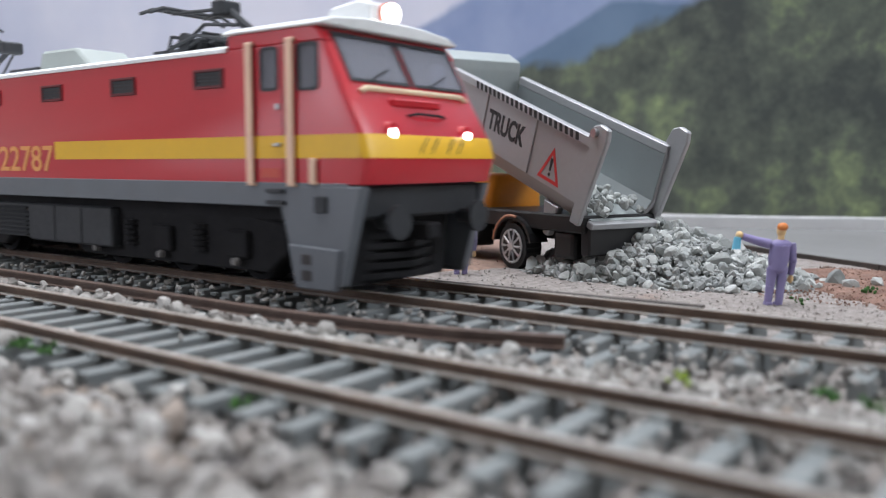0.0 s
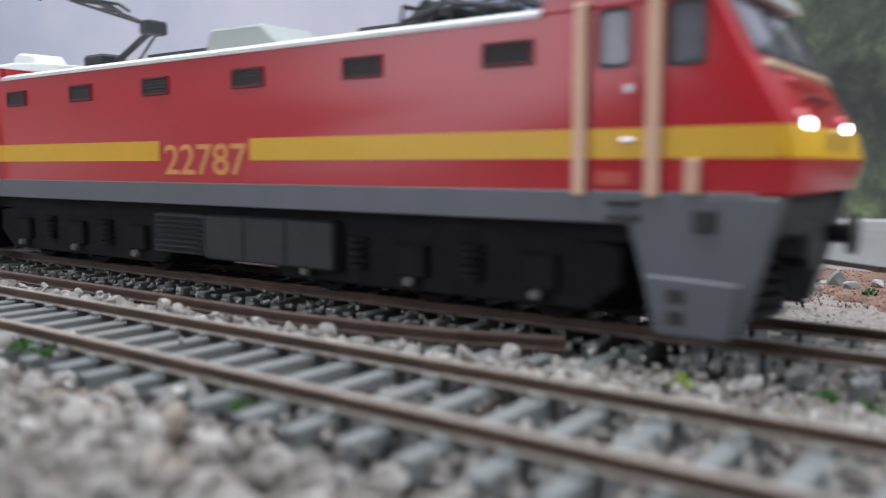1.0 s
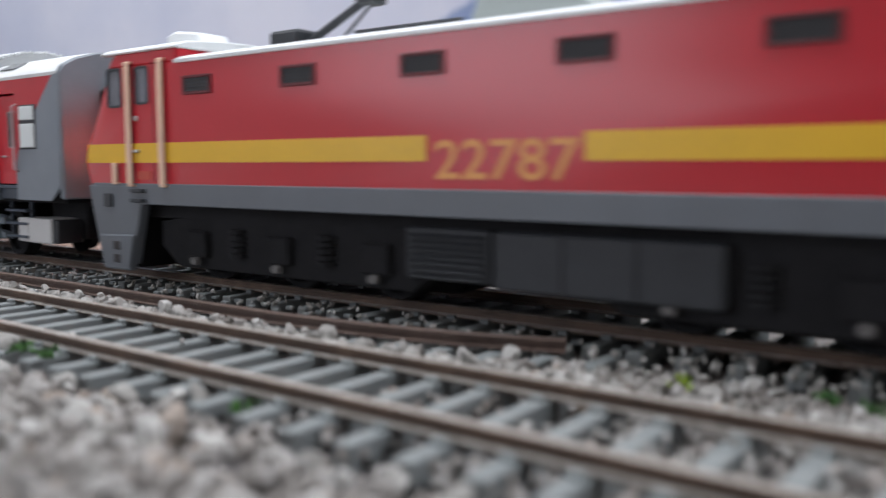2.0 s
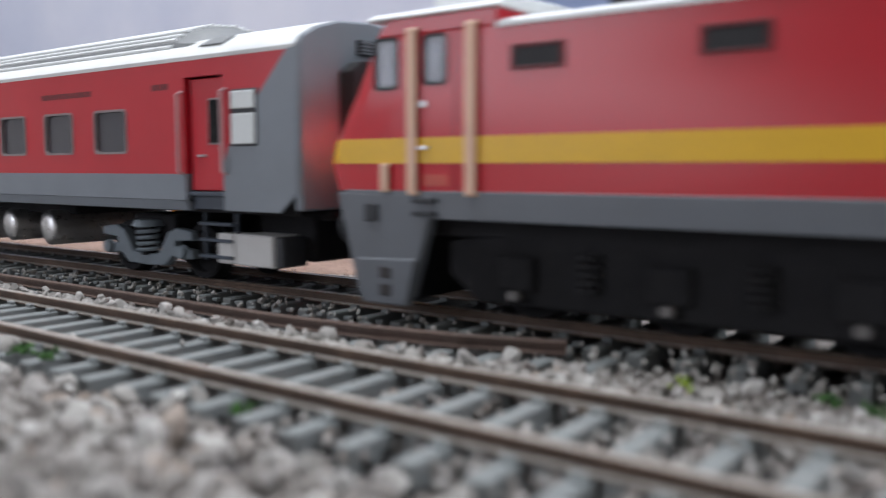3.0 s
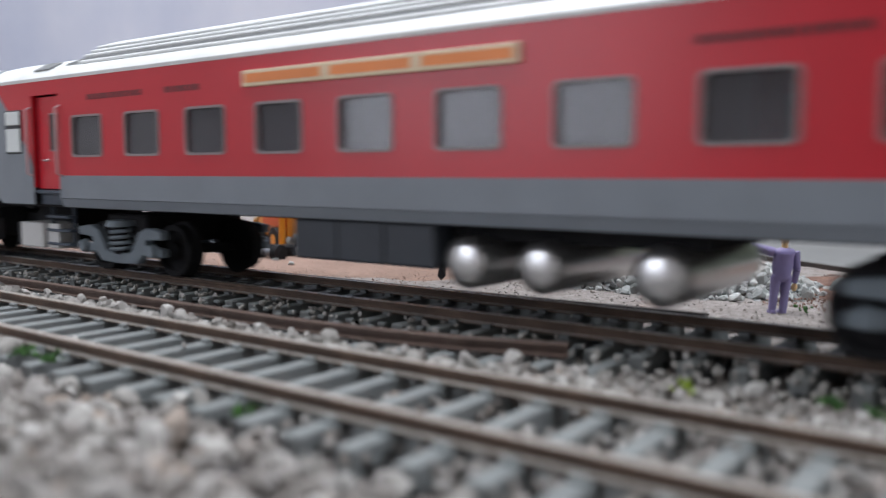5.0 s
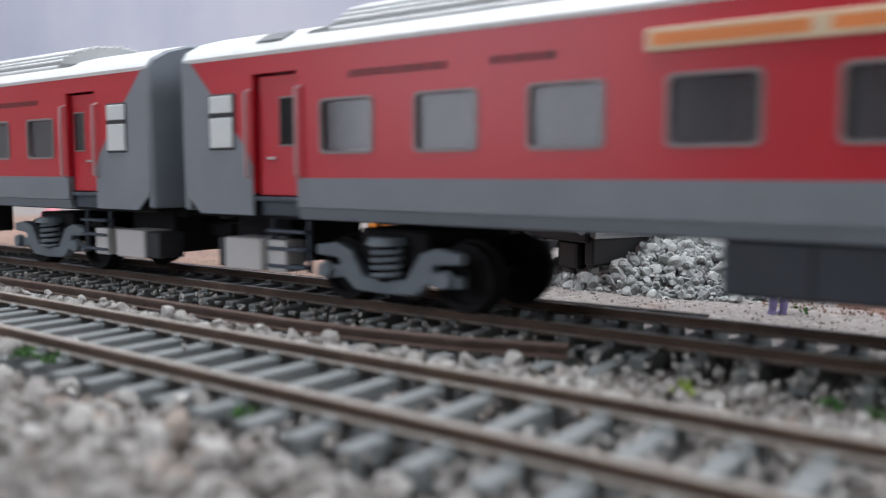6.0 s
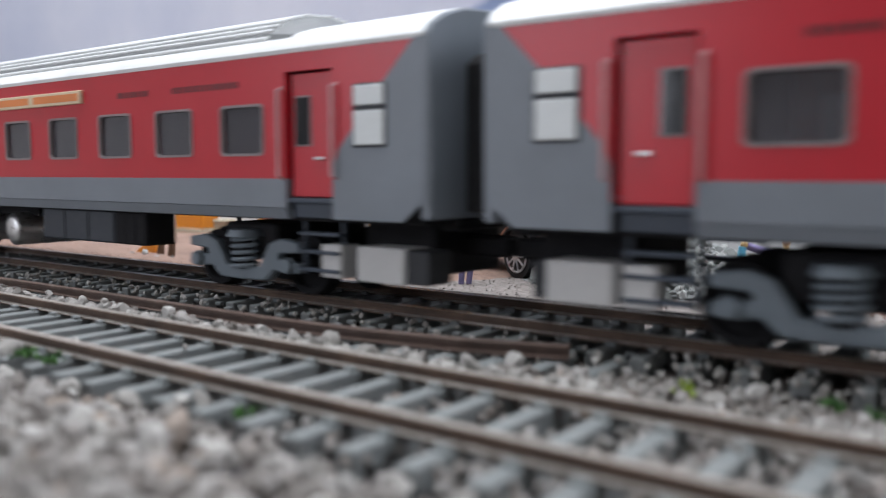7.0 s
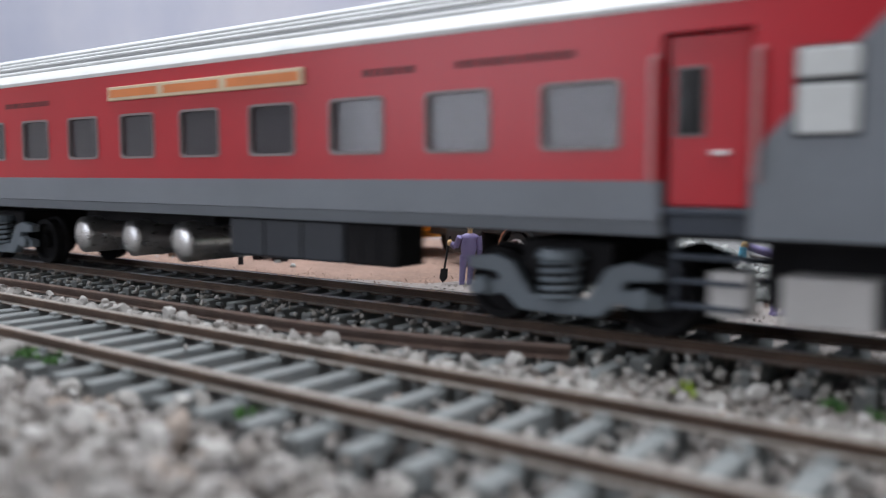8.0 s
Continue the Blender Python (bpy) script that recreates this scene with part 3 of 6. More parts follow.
def loco_shell(bm, z0, z1, grow=0.0, cab_from=None):
    """A slice of the body between two heights, with rounded nose corners."""
    zs = [z0] + [z for z, _ in NOSE if z0 < z < z1] + [z1]
    right = [(nose_x(z) + grow, z) for z in zs]
    outline = right + [(-nose_x(z, -1) - grow, z) for z in reversed(zs)]
    vs = prism(bm, outline, -17.5 - grow, 17.5 + grow, "y")
    ed = [e for e in bm.edges if e.verts[0].co.y * e.verts[1].co.y > 0 and abs(e.verts[0].co.x) > 80 and e.verts[0].co.x * e.verts[1].co.x > 0
          and abs(e.verts[0].co.z - e.verts[1].co.z) > 0.2]
    bmesh.ops.bevel(bm, geom=ed, offset=1.7, segments=2, profile=0.5, affect="EDGES")


# cab side windows and rail strips, by distance from the middle; the two ends differ a little
CAB_WINDOWS = ((77.8, 82.2, 33.3, 40.5), (86.6, 91.4, 33.0, 40.6))
STRIPS = {1: (75.7, 85.4, 90.2), -1: (73.5, 83.8, 89.1)}


def cab_cutters(sx):
    """Solids that hollow one cab and open its windows."""
    out = []

    def put(fn):
        bm = bmesh.new()
        fn(bm)
        bmesh.ops.recalc_face_normals(bm, faces=bm.faces)
        out.append(bm)
    put(lambda bm: prism(bm, [(sx * x, z) for x, z in ((75.6, 30.0), (nose_x(30.0, sx) - 1.6, 30.0), (nose_x(42.4, sx) - 1.6, 42.4), (75.6, 42.4))], -16.4, 16.4, "y"))
    for x0, x1, z0, z1 in CAB_WINDOWS:
        put(lambda bm: prism(bm, [(sx * x, z) for x, z in rounded_rect(x0 + 0.4, x1 - 0.4, z0 + 0.4, z1 - 0.4, 0.7, 3)], -19, 19, "y"))
    for y0, y1 in ((-15.4, -0.35), (0.35, 15.4)):
        put(lambda bm: prism(bm, [(sx * (nose_x(z, sx) + o), z) for z, o in ((34.8, -3), (34.8, 2), (41.8, 2), (41.8, -3))], y0 + 0.5, y1 - 0.5, "y"))
    return out


def pantograph(parent, x, folded, flip):
    p = part("pantograph", bmesh.new(), DARK_GREY, parent, "black metal pantograph", at=mm(x, 0, 41.2, 0, 0, 180 if flip else 0))
    bm = bmesh.new()
    for s in (-5, 5):
        tube(bm, [(-9, s, 2.2), (9, s, 2.2)], 0.45)
        for q in (-7, 7):
            cyl(bm, (q, s, -0.6), (q, s, 2.0), 0.9, 0.6, 8)
    for q in (-9, 0, 9):
        tube(bm, [(q, -5, 2.2), (q, 5, 2.2)], 0.45)
    a, b = (-12, -3) if folded else (-5, 3)
    box(bm, a, b, -3.2, 3.2, 1.2, 5.6, 0.6)
    if folded:
        for q in (-12.5, -2.5):
            tube(bm, [(q, -5, 2.2), (q, -4, 6.2), (q, 4, 6.2), (q, 5, 2.2)], 0.4)
        for q in (-9, -3, 3, 8):
            tube(bm, [(q, -6.5, 3.4), (q + 1.5, -5.5, 4.6), (q + 1.5, 5.5, 4.6), (q, 6.5, 3.4)], 0.4)
        for s in (-6, -3.5, 3.5, 6):
            tube(bm, [(-11, s, 3.2), (-2, s, 5.4), (10, s, 3.6)], 0.4)
        for s in (-4.6, 4.6):
            cyl(bm, (-7, s - 0.6, 4.6), (-7, s + 0.6, 4.6), 1.9, seg=14)
            tube(bm, [(-7, s, 4.6), (-1, s, 7.6), (9, s, 6.6)], 0.38)
        box(bm, 2, 7, -2.4, 2.4, 2.0, 5.0, 0.4)
    part("base_frame", bm, DARK_GREY, p)
    knee = (0.5, 11.2) if folded else (18.5, 10.2)
    head = (-12, 10.8) if folded else (-8, 18.4)
    bm = bmesh.new()
    tube(bm, [(13 if folded else 1, 0, 2.6), (knee[0], 0, knee[1])], 0.75)
    bar = part("lower_arm", bm, DARK_GREY, p)
    bm = bmesh.new()
    tube(bm, [(8, 1.6, 2.4), (knee[0] - 0.5, 1.2, knee[1] - 0.6)], 0.3)
    part("tie_rod", bm, DARK_GREY, p)
    bm = bmesh.new()
    box(bm, knee[0] - 2.2, knee[0] + 1.2, -2.6, 2.6, knee[1] - 1.6, knee[1] + 1.4, 0.4)
    part("knee_joint", bm, DARK_GREY, p)
    bm = bmesh.new()
    for s in (-4, 4):
        tube(bm, [(knee[0], 0, knee[1]), (head[0], s, head[1])], 0.38)
    tube(bm, [(knee[0] * .3 + head[0] * .7, -2.8, knee[1] * .3 + head[1] * .7), (knee[0] * .3 + head[0] * .7, 2.8, knee[1] * .3 + head[1] * .7)], 0.3)
    part("upper_arm", bm, DARK_GREY, p)
    bm = bmesh.new()
    for q in (-1.6, 1.6):
        tube(bm, [(head[0] + q, -10.5, head[1] - 0.7), (head[0] + q, -7.5, head[1] + 0.6), (head[0] + q, 7.5, head[1] + 0.6), (head[0] + q, 10.5, head[1] - 0.7)], 0.4)
    for s in (-6, 6):
        tube(bm, [(head[0] - 1.6, s, head[1] + 0.5), (head[0] + 1.6, s, head[1] + 0.5)], 0.35)
    part("collector_head", bm, DARK_GREY, p)


def wheel_disc(bm, x, s, r):
    """A flanged wheel turned as one piece."""
    prof = [(s * 6.6, 0.0), (s * 6.6, r + 0.6), (s * 7.3, r + 0.5), (s * 7.5, r), (s * 9.6, r - 0.1), (s * 9.6, r - 1.2), (s * 8.6, r - 1.5), (s * 8.6, 1.8), (s * 9.7, 1.6), (s * 9.7, 0.0)]
    n = 24
    rings = [[bm.verts.new((x + rad * math.cos(2 * math.pi * k / n), y, r + rad * math.sin(2 * math.pi * k / n))) for k in range(n)] if rad else [bm.verts.new((x, y, r))] * n for y, rad in prof]
    fs = []
    for a, b in zip(rings[:-1], rings[1:]):
        for k in range(n):
            q = []
            for v in (a[k], a[(k + 1) % n], b[(k + 1) % n], b[k]):
                if v not in q:
                    q.append(v)
            fs.append(bm.faces.new(q))
    bmesh.ops.recalc_face_normals(bm, faces=fs)


def loco_bogie(parent, x):
    b = part("bogie", bmesh.new(), UNDER, parent, "black six-wheel bogie", at=mm(x, 0, 0))
    for s in (-1, 1):
        bm = bmesh.new()
        prism(bm, [(-34, 11), (-34, 6.2), (-29, 2.4), (29, 2.4), (34, 6.2), (34, 11), (24, 12.2), (-24, 12.2)], s * 11.5, s * 14, "y", b=0.3)
        for q in (-22, 0, 22):
            box(bm, q - 2.8, q + 2.8, s * 13.2, s * 15.2, 4.6, 9.6, 0.4)
        for q in (-11, 11):
            for k in range(5):
                cyl(bm, (q, s * 13.8, 5.2 + k * 1.1), (q, s * 13.8, 5.9 + k * 1.1), 1.9, seg=10)
        part("side_frame", bm, UNDER, b)
        for q in (-22, 0, 22):
            bm = bmesh.new()
            cyl(bm, (q, s * 15.0, 4.0), (q, s * 16.0, 4.0), 0.8, 0.65, 10)
            part("axlebox_cover", bm, AXLE, b, "pale axlebox cover")
    for q in (-22, 0, 22):
        for s in (-1, 1):
            bm = bmesh.new()
            wheel_disc(bm, q, s, 6.0)
            part("wheel", bm, UNDER, b, smooth=40)
        bm = bmesh.new()
        cyl(bm, (q, -9, 6), (q, 9, 6), 1.2, seg=8)
        part("axle", bm, UNDER, b)
    bm = bmesh.new()
    box(bm, -32, 32, -6.2, 6.2, 1.4, 12.5, 0.5)
    part("motor_block", bm, UNDER, b)


def locomotive():
    L = thing("electric_locomotive", mm(-187.5, TRACK_Y, 0), "red electric model locomotive with a yellow waist stripe", "locomotive")
    bm = bmesh.new()
    loco_shell(bm, 18.2, 40.6)
    bm = carve(bm, cab_cutters(1) + cab_cutters(-1))
    body = part("body", bm, [RED, CAB_INSIDE], L, "glossy red body", smooth=35)
    for s in (-1, 1):       # raised cabs above the main roof line
        bm = bmesh.new()
        pts = [(69.4, 40.4), (nose_x(40.4, s), 40.4), (nose_x(42.6, s), 42.6), (nose_x(43.2, s) - 0.6, 43.4), (69.4, 43.4)]
        prism(bm, [(s * x, z) for x, z in pts], -17.4, 17.4, "y", b=0.5)
        bm = carve(bm, cab_cutters(s))
        part("cab_top", bm, [RED, CAB_INSIDE], body)
    bm = bmesh.new()
    box(bm, -97.4, 97.4, -17.65, 17.65, 14.3, 18.35, 0.15)
    part("grey_band", bm, GREY, L, "plain grey lower band")
    for sx, back in ((-1, 1.3), (1, 0)):
        for sy in (-1, 1):
            bm = bmesh.new()
            prism(bm, [(sx * (x - back), z) for x, z in [(82.2, 14.4), (85.9, 2.4), (96.0, 2.0), (100.4, 17.9), (82.2, 17.9)]], sy * 15.6, sy * 17.7, "y", b=0.25)
            f = part("cab_skirt", bm, GREY, L, "grey tapering cab skirt")
            bm = bmesh.new()
            prism(bm, [(sx * (x - back), z) for x, z in [(84.4, 8.4), (86.1, 1.2), (95.0, 1.2), (96.2, 8.0)]], sy * 16.4, sy * 18.3, "y", b=0.3)
            part("plough_plate", bm, GREY, f)
            for z in (2.6, 5.2):
                bm = bmesh.new()
                box(bm, sx * 88.8 - 1.1, sx * 88.8 + 1.1, sy * 18.2, sy * 18.45, z, z + 1.7, 0.1)
                part("plough_slot", bm, LOUVRE, f)
            bm = bmesh.new()
            box(bm, sx * 91.8 - 1.3, sx * 91.8 + 1.3, sy * 17.6, sy * 18.2, 13.6, 16.3, 0.15)
            part("jack_pad", bm, DARK_GREY, f)
            for z in (14.7, 16.6):
                bm = bmesh.new()
                box(bm, sx * 81.6 - 2.0, sx * 81.6 + 2.0, sy * 17.0, sy * 18.5, z, z + 0.7, 0.1)
                part("cab_step", bm, DARK_GREY, f)
    # waist stripe, broken for the number
    for sx in (-1, 1):
        for sy in (-1, 1):
            bm = bmesh.new()
            box(bm, min(sx * 12.6 + 0.7, sx * (nose_x(22.3, sx) - 2)), max(sx * 12.6 + 0.7, sx * (nose_x(22.3, sx) - 2)), sy * 17.4, sy * 17.62, 22.3, 26.0)
            part("stripe", bm, YELLOW, body, "yellow waist stripe")
        bm = bmesh.new()
        loco_shell(bm, 22.3, 26.0, 0.13)
        cut = [f for f in bm.faces if f.calc_center_median().x * sx < nose_x(22.3, sx) - 2.6]
        bmesh.ops.delete(bm, geom=cut, context="FACES")
        part("nose_stripe", bm, YELLOW, body, "yellow stripe wrapping the nose", smooth=35)
    for sy in (-1, 1):
        turn = 0 if sy < 0 else 180
        lettering("number", "22787", 5.3, GOLD, body, mm(1.0, sy * 17.55, 19.9, 90, 0, turn), "gold painted running number", stretch=1.2, bold=0.08)
        for x in (64.6, 38.9, 13.1, -12.6, -37.9, -63.4):
            bm = bmesh.new()
            for a in (box,):
                a(bm, x - 4.0, x + 4.0, sy * 17.3, sy * 17.85, 37.35, 37.85, 0.08)
                a(bm, x - 4.0, x + 4.0, sy * 17.3, sy * 17.85, 34.45, 34.95, 0.08)
                a(bm, x - 4.0, x - 3.5, sy * 17.3, sy * 17.85, 34.9, 37.4, 0.08)
                a(bm, x + 3.5, x + 4.0, sy * 17.3, sy * 17.85, 34.9, 37.4, 0.08)
            v = part("side_vent", bm, DARK_RED, body, "dark louvred side vent")
            bm = bmesh.new()
            box(bm, x - 3.6, x + 3.6, sy * 17.4, sy * 17.53, 34.8, 37.5)
            part("vent_backing", bm, LOUVRE, v)
            for k in range(4):
                bm = bmesh.new()
                box(bm, x - 3.6, x + 3.6, sy * 17.5, sy * 17.72, 35.05 + k * 0.62, 35.35 + k * 0.62)
                part("slat", bm, DARK_GREY, v)
        for sx in (-1, 1):
            for x in STRIPS[sx][:2]:
                bm = bmesh.new()
                box(bm, sx * x - 0.85, sx * x + 0.85, sy * 18.0, sy * 18.4, 18.0, 41.4, 0.15)
                for z0, z1 in ((41.0, 41.5), (17.7, 18.2)):
                    box(bm, sx * x - 0.85, sx * x + 0.85, sy * 17.4, sy * 18.3, z0, z1, 0.12)
                part("handrail", bm, PEACH, body, "flat peach painted handrail strip")
            bm = bmesh.new()
            x = STRIPS[sx][2]
            box(bm, sx * x - 0.8, sx * x + 0.8, sy * 17.9, sy * 18.25, 18.4, 22.2, 0.15)
            for z0, z1 in ((21.8, 22.3), (18.1, 18.5)):
                box(bm, sx * x - 0.8, sx * x + 0.8, sy * 17.4, sy * 18.2, z0, z1, 0.12)
            part("grab_handle", bm, PEACH, body, "short flat peach grab handle")
            for x0, x1, z0, z1 in CAB_WINDOWS:
                xa, xb = sorted((sx * x0, sx * x1))
                bm = bmesh.new()
                window_ring(bm, xa, xb, z0, z1, sy * 17.2, sy * 17.68, 0.45, 0.8)
                w = part("cab_window", bm, DARK_GREY, body, "clear cab side window in a dark frame", smooth=40)
                bm = bmesh.new()
                box(bm, xa + 0.3, xb - 0.3, sy * 17.25, sy * 17.4, z0 + 0.3, z1 - 0.3)
                part("pane", bm, CAB_PANE, w).visible_shadow = False
            for x in (76.5, 83.2):
                bm = bmesh.new()
                xa = sx * x
                box(bm, xa - 0.1, xa + 0.1, sy * 17.4, sy * 17.58, 18.6, 41.0)
                part("door_seam", bm, DARK_RED, body)
            bm = bmesh.new()
            box(bm, sx * 82.0 - 0.9, sx * 82.0 + 0.9, sy * 17.5, sy * 18.1, 24.2, 24.8, 0.15)
            box(bm, sx * 82.0 - 0.5, sx * 82.0 + 0.5, sy * 17.5, sy * 17.9, 30.2, 31.2, 0.15)
            part("door_handle", bm, STEEL, body, "bright steel door handle")
            bm = bmesh.new()
            box(bm, sx * 79.9 - 2.2, sx * 79.9 + 2.2, sy * 17.4, sy * 17.6, 19.1, 20.7)
            part("door_plate", bm, PLATE_RED, body)
    # noses: windscreens, trim, lamps, plough
    for sx in (-1, 1):
        for y0, y1 in ((-15.4, -0.35), (0.35, 15.4)):
            bm = bmesh.new()
            for za, zb, ya, yb in ((34.3, 34.85, y0, y1), (41.75, 42.3, y0, y1), (34.8, 41.8, y0, y0 + 0.55), (34.8, 41.8, y1 - 0.55, y1)):
                prism(bm, [(sx * (nose_x(z, sx) + o), z) for z, o in ((za, -0.3), (za, 0.3), (zb, 0.3), (zb, -0.3))], ya, yb, "y")
            w = part("windscreen", bm, DARK_GREY, body, "raked clear windscreen in a dark frame")
            bm = bmesh.new()
            prism(bm, [(sx * (nose_x(z, sx) + o), z) for z, o in ((34.6, -0.1), (34.6, 0.1), (42.0, 0.1), (42.0, -0.1))], y0 + 0.4, y1 - 0.4, "y")
            part("pane", bm, CAB_PANE, w).visible_shadow = False
            bm = bmesh.new()
            ym = (y0 + y1) / 2
            tube(bm, [(sx * (nose_x(34.7, sx) + 0.6), ym - 3, 34.7), (sx * (nose_x(36.8, sx) + 0.6), ym + 2.5, 36.8)], 0.16, 5)
            part("wiper", bm, UNDER, w)
        bm = bmesh.new()
        tube(bm, [(sx * (nose_x(32.6, sx) + 0.1), -14.2, 32.6), (sx * (nose_x(33.3, sx) + 0.25), -12.8, 33.3), (sx * (nose_x(33.3, sx) + 0.25), 12.8, 33.3), (sx * (nose_x(32.6, sx) + 0.1), 14.2, 32.6)], 0.5, 8)
        part("nose_trim", bm, CREAM, body, "cream moulded nose trim")
        bm = bmesh.new()
        box(bm, sx * nose_x(31.8, sx) - 1.0, sx * nose_x(31.8, sx) + 1.0, -8, 5, 30.6, 32.0, 0.3)
        part("nose_plate", bm, RED, body)
        bm = bmesh.new()
        tube(bm, [(sx * (nose_x(29.4, sx) + 0.3), -5, 29.2), (sx * (nose_x(29.4, sx) + 0.9), -3, 29.6), (sx * (nose_x(29.4, sx) + 0.9), 3.5, 29.4), (sx * (nose_x(29.4, sx) + 0.3), 5, 29.2)], 0.25, 6)
        part("nose_handle", bm, UNDER, body)
        for y in (-11.0, 9.4):
            bm = bmesh.new()
            x = nose_x(26.6, sx)
            cyl(bm, (sx * (x - 1.2), y, 26.4), (sx * (x + 0.5), y, 26.4), 1.7, 1.5, 16)
            lamp = part("marker_lamp", bm, RED, body, "lit round marker lamp")
            bm = bmesh.new()
            cyl(bm, (sx * (x + 0.3), y, 26.2), (sx * (x + 0.75), y, 26.2), 0.8, 0.65, 16)
            part("lens", bm, MARK_LAMP if sx > 0 else TAIL_LAMP, lamp)
            for k in range(2):
                bm = bmesh.new()
                xs = nose_x(24, sx) + 0.3
                tube(bm, [(sx * xs, y * 0.36 + k * 3 - 1.2, 22.7), (sx * xs, y * 0.36 + k * 3 + 0.8, 25.6)], 0.13, 5)
                part("nose_slash", bm, LOUVRE, body)
        bm = bmesh.new()
        box(bm, min(sx * 90, sx * 99.0), max(sx * 90, sx * 99.0), -16, 16, 12.6, 18.1, 0.5)
        hs = part("headstock", bm, DARK_GREY, L, "dark grey buffer beam")
        for y in (-11, 11):
            bm = bmesh.new()
            cyl(bm, (sx * 98.4, y, 12.2), (sx * 101.8, y, 12.2), 1.3, seg=12)
            cyl(bm, (sx * 101.8, y, 12.2), (sx * 102.6, y, 12.2), 2.8, seg=16)
            part("buffer", bm, DARK_GREY, hs)
        bm = bmesh.new()
        box(bm, min(sx * 92, sx * 101), max(sx * 92, sx * 101), -1.8, 1.8, 8.6, 11.6, 0.4)
        part("coupler", bm, UNDER, hs)
        for k in range(5):
            bm = bmesh.new()
            z = 2.0 + k * 1.7
            prism(bm, [(-15.5, sx * 91.5), (0, sx * 96.4), (15.5, sx * 91.5), (15.5, sx * 90.3), (0, sx * 95.0), (-15.5, sx * 90.3)], 0, 1.0, "z")
            bmesh.ops.rotate(bm, verts=bm.verts, matrix=Matrix(((0, 1, 0), (1, 0, 0), (0, 0, 1))))
            bmesh.ops.translate(bm, verts=bm.verts, vec=(0, 0, z))
            bmesh.ops.recalc_face_normals(bm, faces=bm.faces)
            part("plough_bar", bm, UNDER, hs)
        bm = bmesh.new()
        prism(bm, [(sx * 88, 1.2), (sx * 93, 1.2), (sx * 94, 12.6), (sx * 88, 12.6)], -13, 13, "y")
        part("plough_web", bm, UNDER, hs)
    # roof
    bm = bmesh.new()
    arc = [(-17.9, 40.3), (-17.9, 40.9), (-16.5, 41.6), (-9, 42.2), (0, 42.4), (9, 42.2), (16.5, 41.6), (17.9, 40.9), (17.9, 40.3)]
    prism(bm, arc, -69.6, 69.6, "x")
    roof = part("roof", bm, ROOF, L, "pale grey painted roof", smooth=30)
    for sx in (-1, 1):
        bm = bmesh.new()
        arc = [(-17.9, 43.1), (-17.9, 43.6), (-15.5, 44.5), (-8, 45.2), (0, 45.4), (8, 45.2), (15.5, 44.5), (17.9, 43.6), (17.9, 43.1)]
        prism(bm, arc, min(sx * 68.6, sx * 92.6), max(sx * 68.6, sx * 92.6), "x", b=0.3)
        part("cab_roof", bm, ROOF, roof, smooth=30)
        bm = bmesh.new()
        prism(bm, [(sx * 78, 44.8), (sx * 90.6, 44.8), (sx * 90.6, 48.6), (sx * 88, 49.4), (sx * 81, 48.6)], -4.0, 4.0, "y", b=0.5)
        hl = part("headlamp", bm, ROOF, roof, "roof headlamp in a pale housing")
        bm = bmesh.new()
        cyl(bm, (sx * 90.4, 0, 46.8), (sx * 91.4, 0, 46.8), 2.1, seg=20)
        part("rim", bm, AMBER, hl)
        bm = bmesh.new()
        cyl(bm, (sx * 91.2, 0, 47.0), (sx * 92.2, 0, 47.0), 1.85, 1.6, 20)
        part("lens", bm, HEAD_LAMP if sx > 0 else FROST, hl)
    bm = bmesh.new()
    prism(bm, [(-13, 41.6), (12, 41.6), (4, 47.6), (-10.5, 47.8)], -6.5, 6.5, "y", b=0.6)
    part("roof_hatch", bm, HATCH, roof, "raised pale green-grey roof hatch")
    for x in (-30, -24, 24, 30):
        bm = bmesh.new()
        for k in range(3):
            cyl(bm, (x, 3, 41.8 + k * 1.3), (x, 3, 42.6 + k * 1.3), 1.3, 0.9, 10)
        cyl(bm, (x, 3, 45.4), (x, 3, 46.2), 0.5, seg=6)
        part("insulator", bm, DARK_GREY, roof)
    for s in (-1, 1):
        bm = bmesh.new()
        tube(bm, [(s * 44, 3, 46.0), (s * 20, 3, 46.0)], 0.35)
        part("busbar", bm, DARK_GREY, roof)
    pantograph(L, 48.5, True, False)
    pantograph(L, -55.5, False, False)
    # underframe
    bm = bmesh.new()
    box(bm, -88, 88, -14, 14, 11.6, 14.3, 0.3)
    part("underframe", bm, UNDER, L)
    for sy in (-1, 1):
        bm = bmesh.new()
        box(bm, -1.4, 31, sy * 8.5, sy * 16.2, 4.4, 12.6, 0.4)
        bx = part("battery_box", bm, DARK_GREY, L, "dark grey battery box")
        for x in (9.5, 20):
            bm = bmesh.new()
            box(bm, x - 0.12, x + 0.12, sy * 16.1, sy * 16.32, 4.8, 12.2)
            part("seam", bm, UNDER, bx)
        bm = bmesh.new()
        box(bm, -17.5, -2.2, sy * 8.5, sy * 15.4, 4.8, 12.6, 0.3)
        lv = part("louvre_box", bm, DARK_GREY, L, "dark louvred equipment box")
        for k in range(7):
            bm = bmesh.new()
            prism(bm, [(sy * 15.3, 5.3 + k), (sy * 16.1, 5.2 + k), (sy * 15.3, 5.9 + k)], -16.5, -3.2, "x")
            part("slat", bm, DARK_GREY, lv)
    loco_bogie(L, 46)
    loco_bogie(L, -46)
    return L


# ---- coach (its own space: x along, y across, z up from the rail head) ----
WINDOWS = [69.8 - 19.06 * i for i in range(9)]


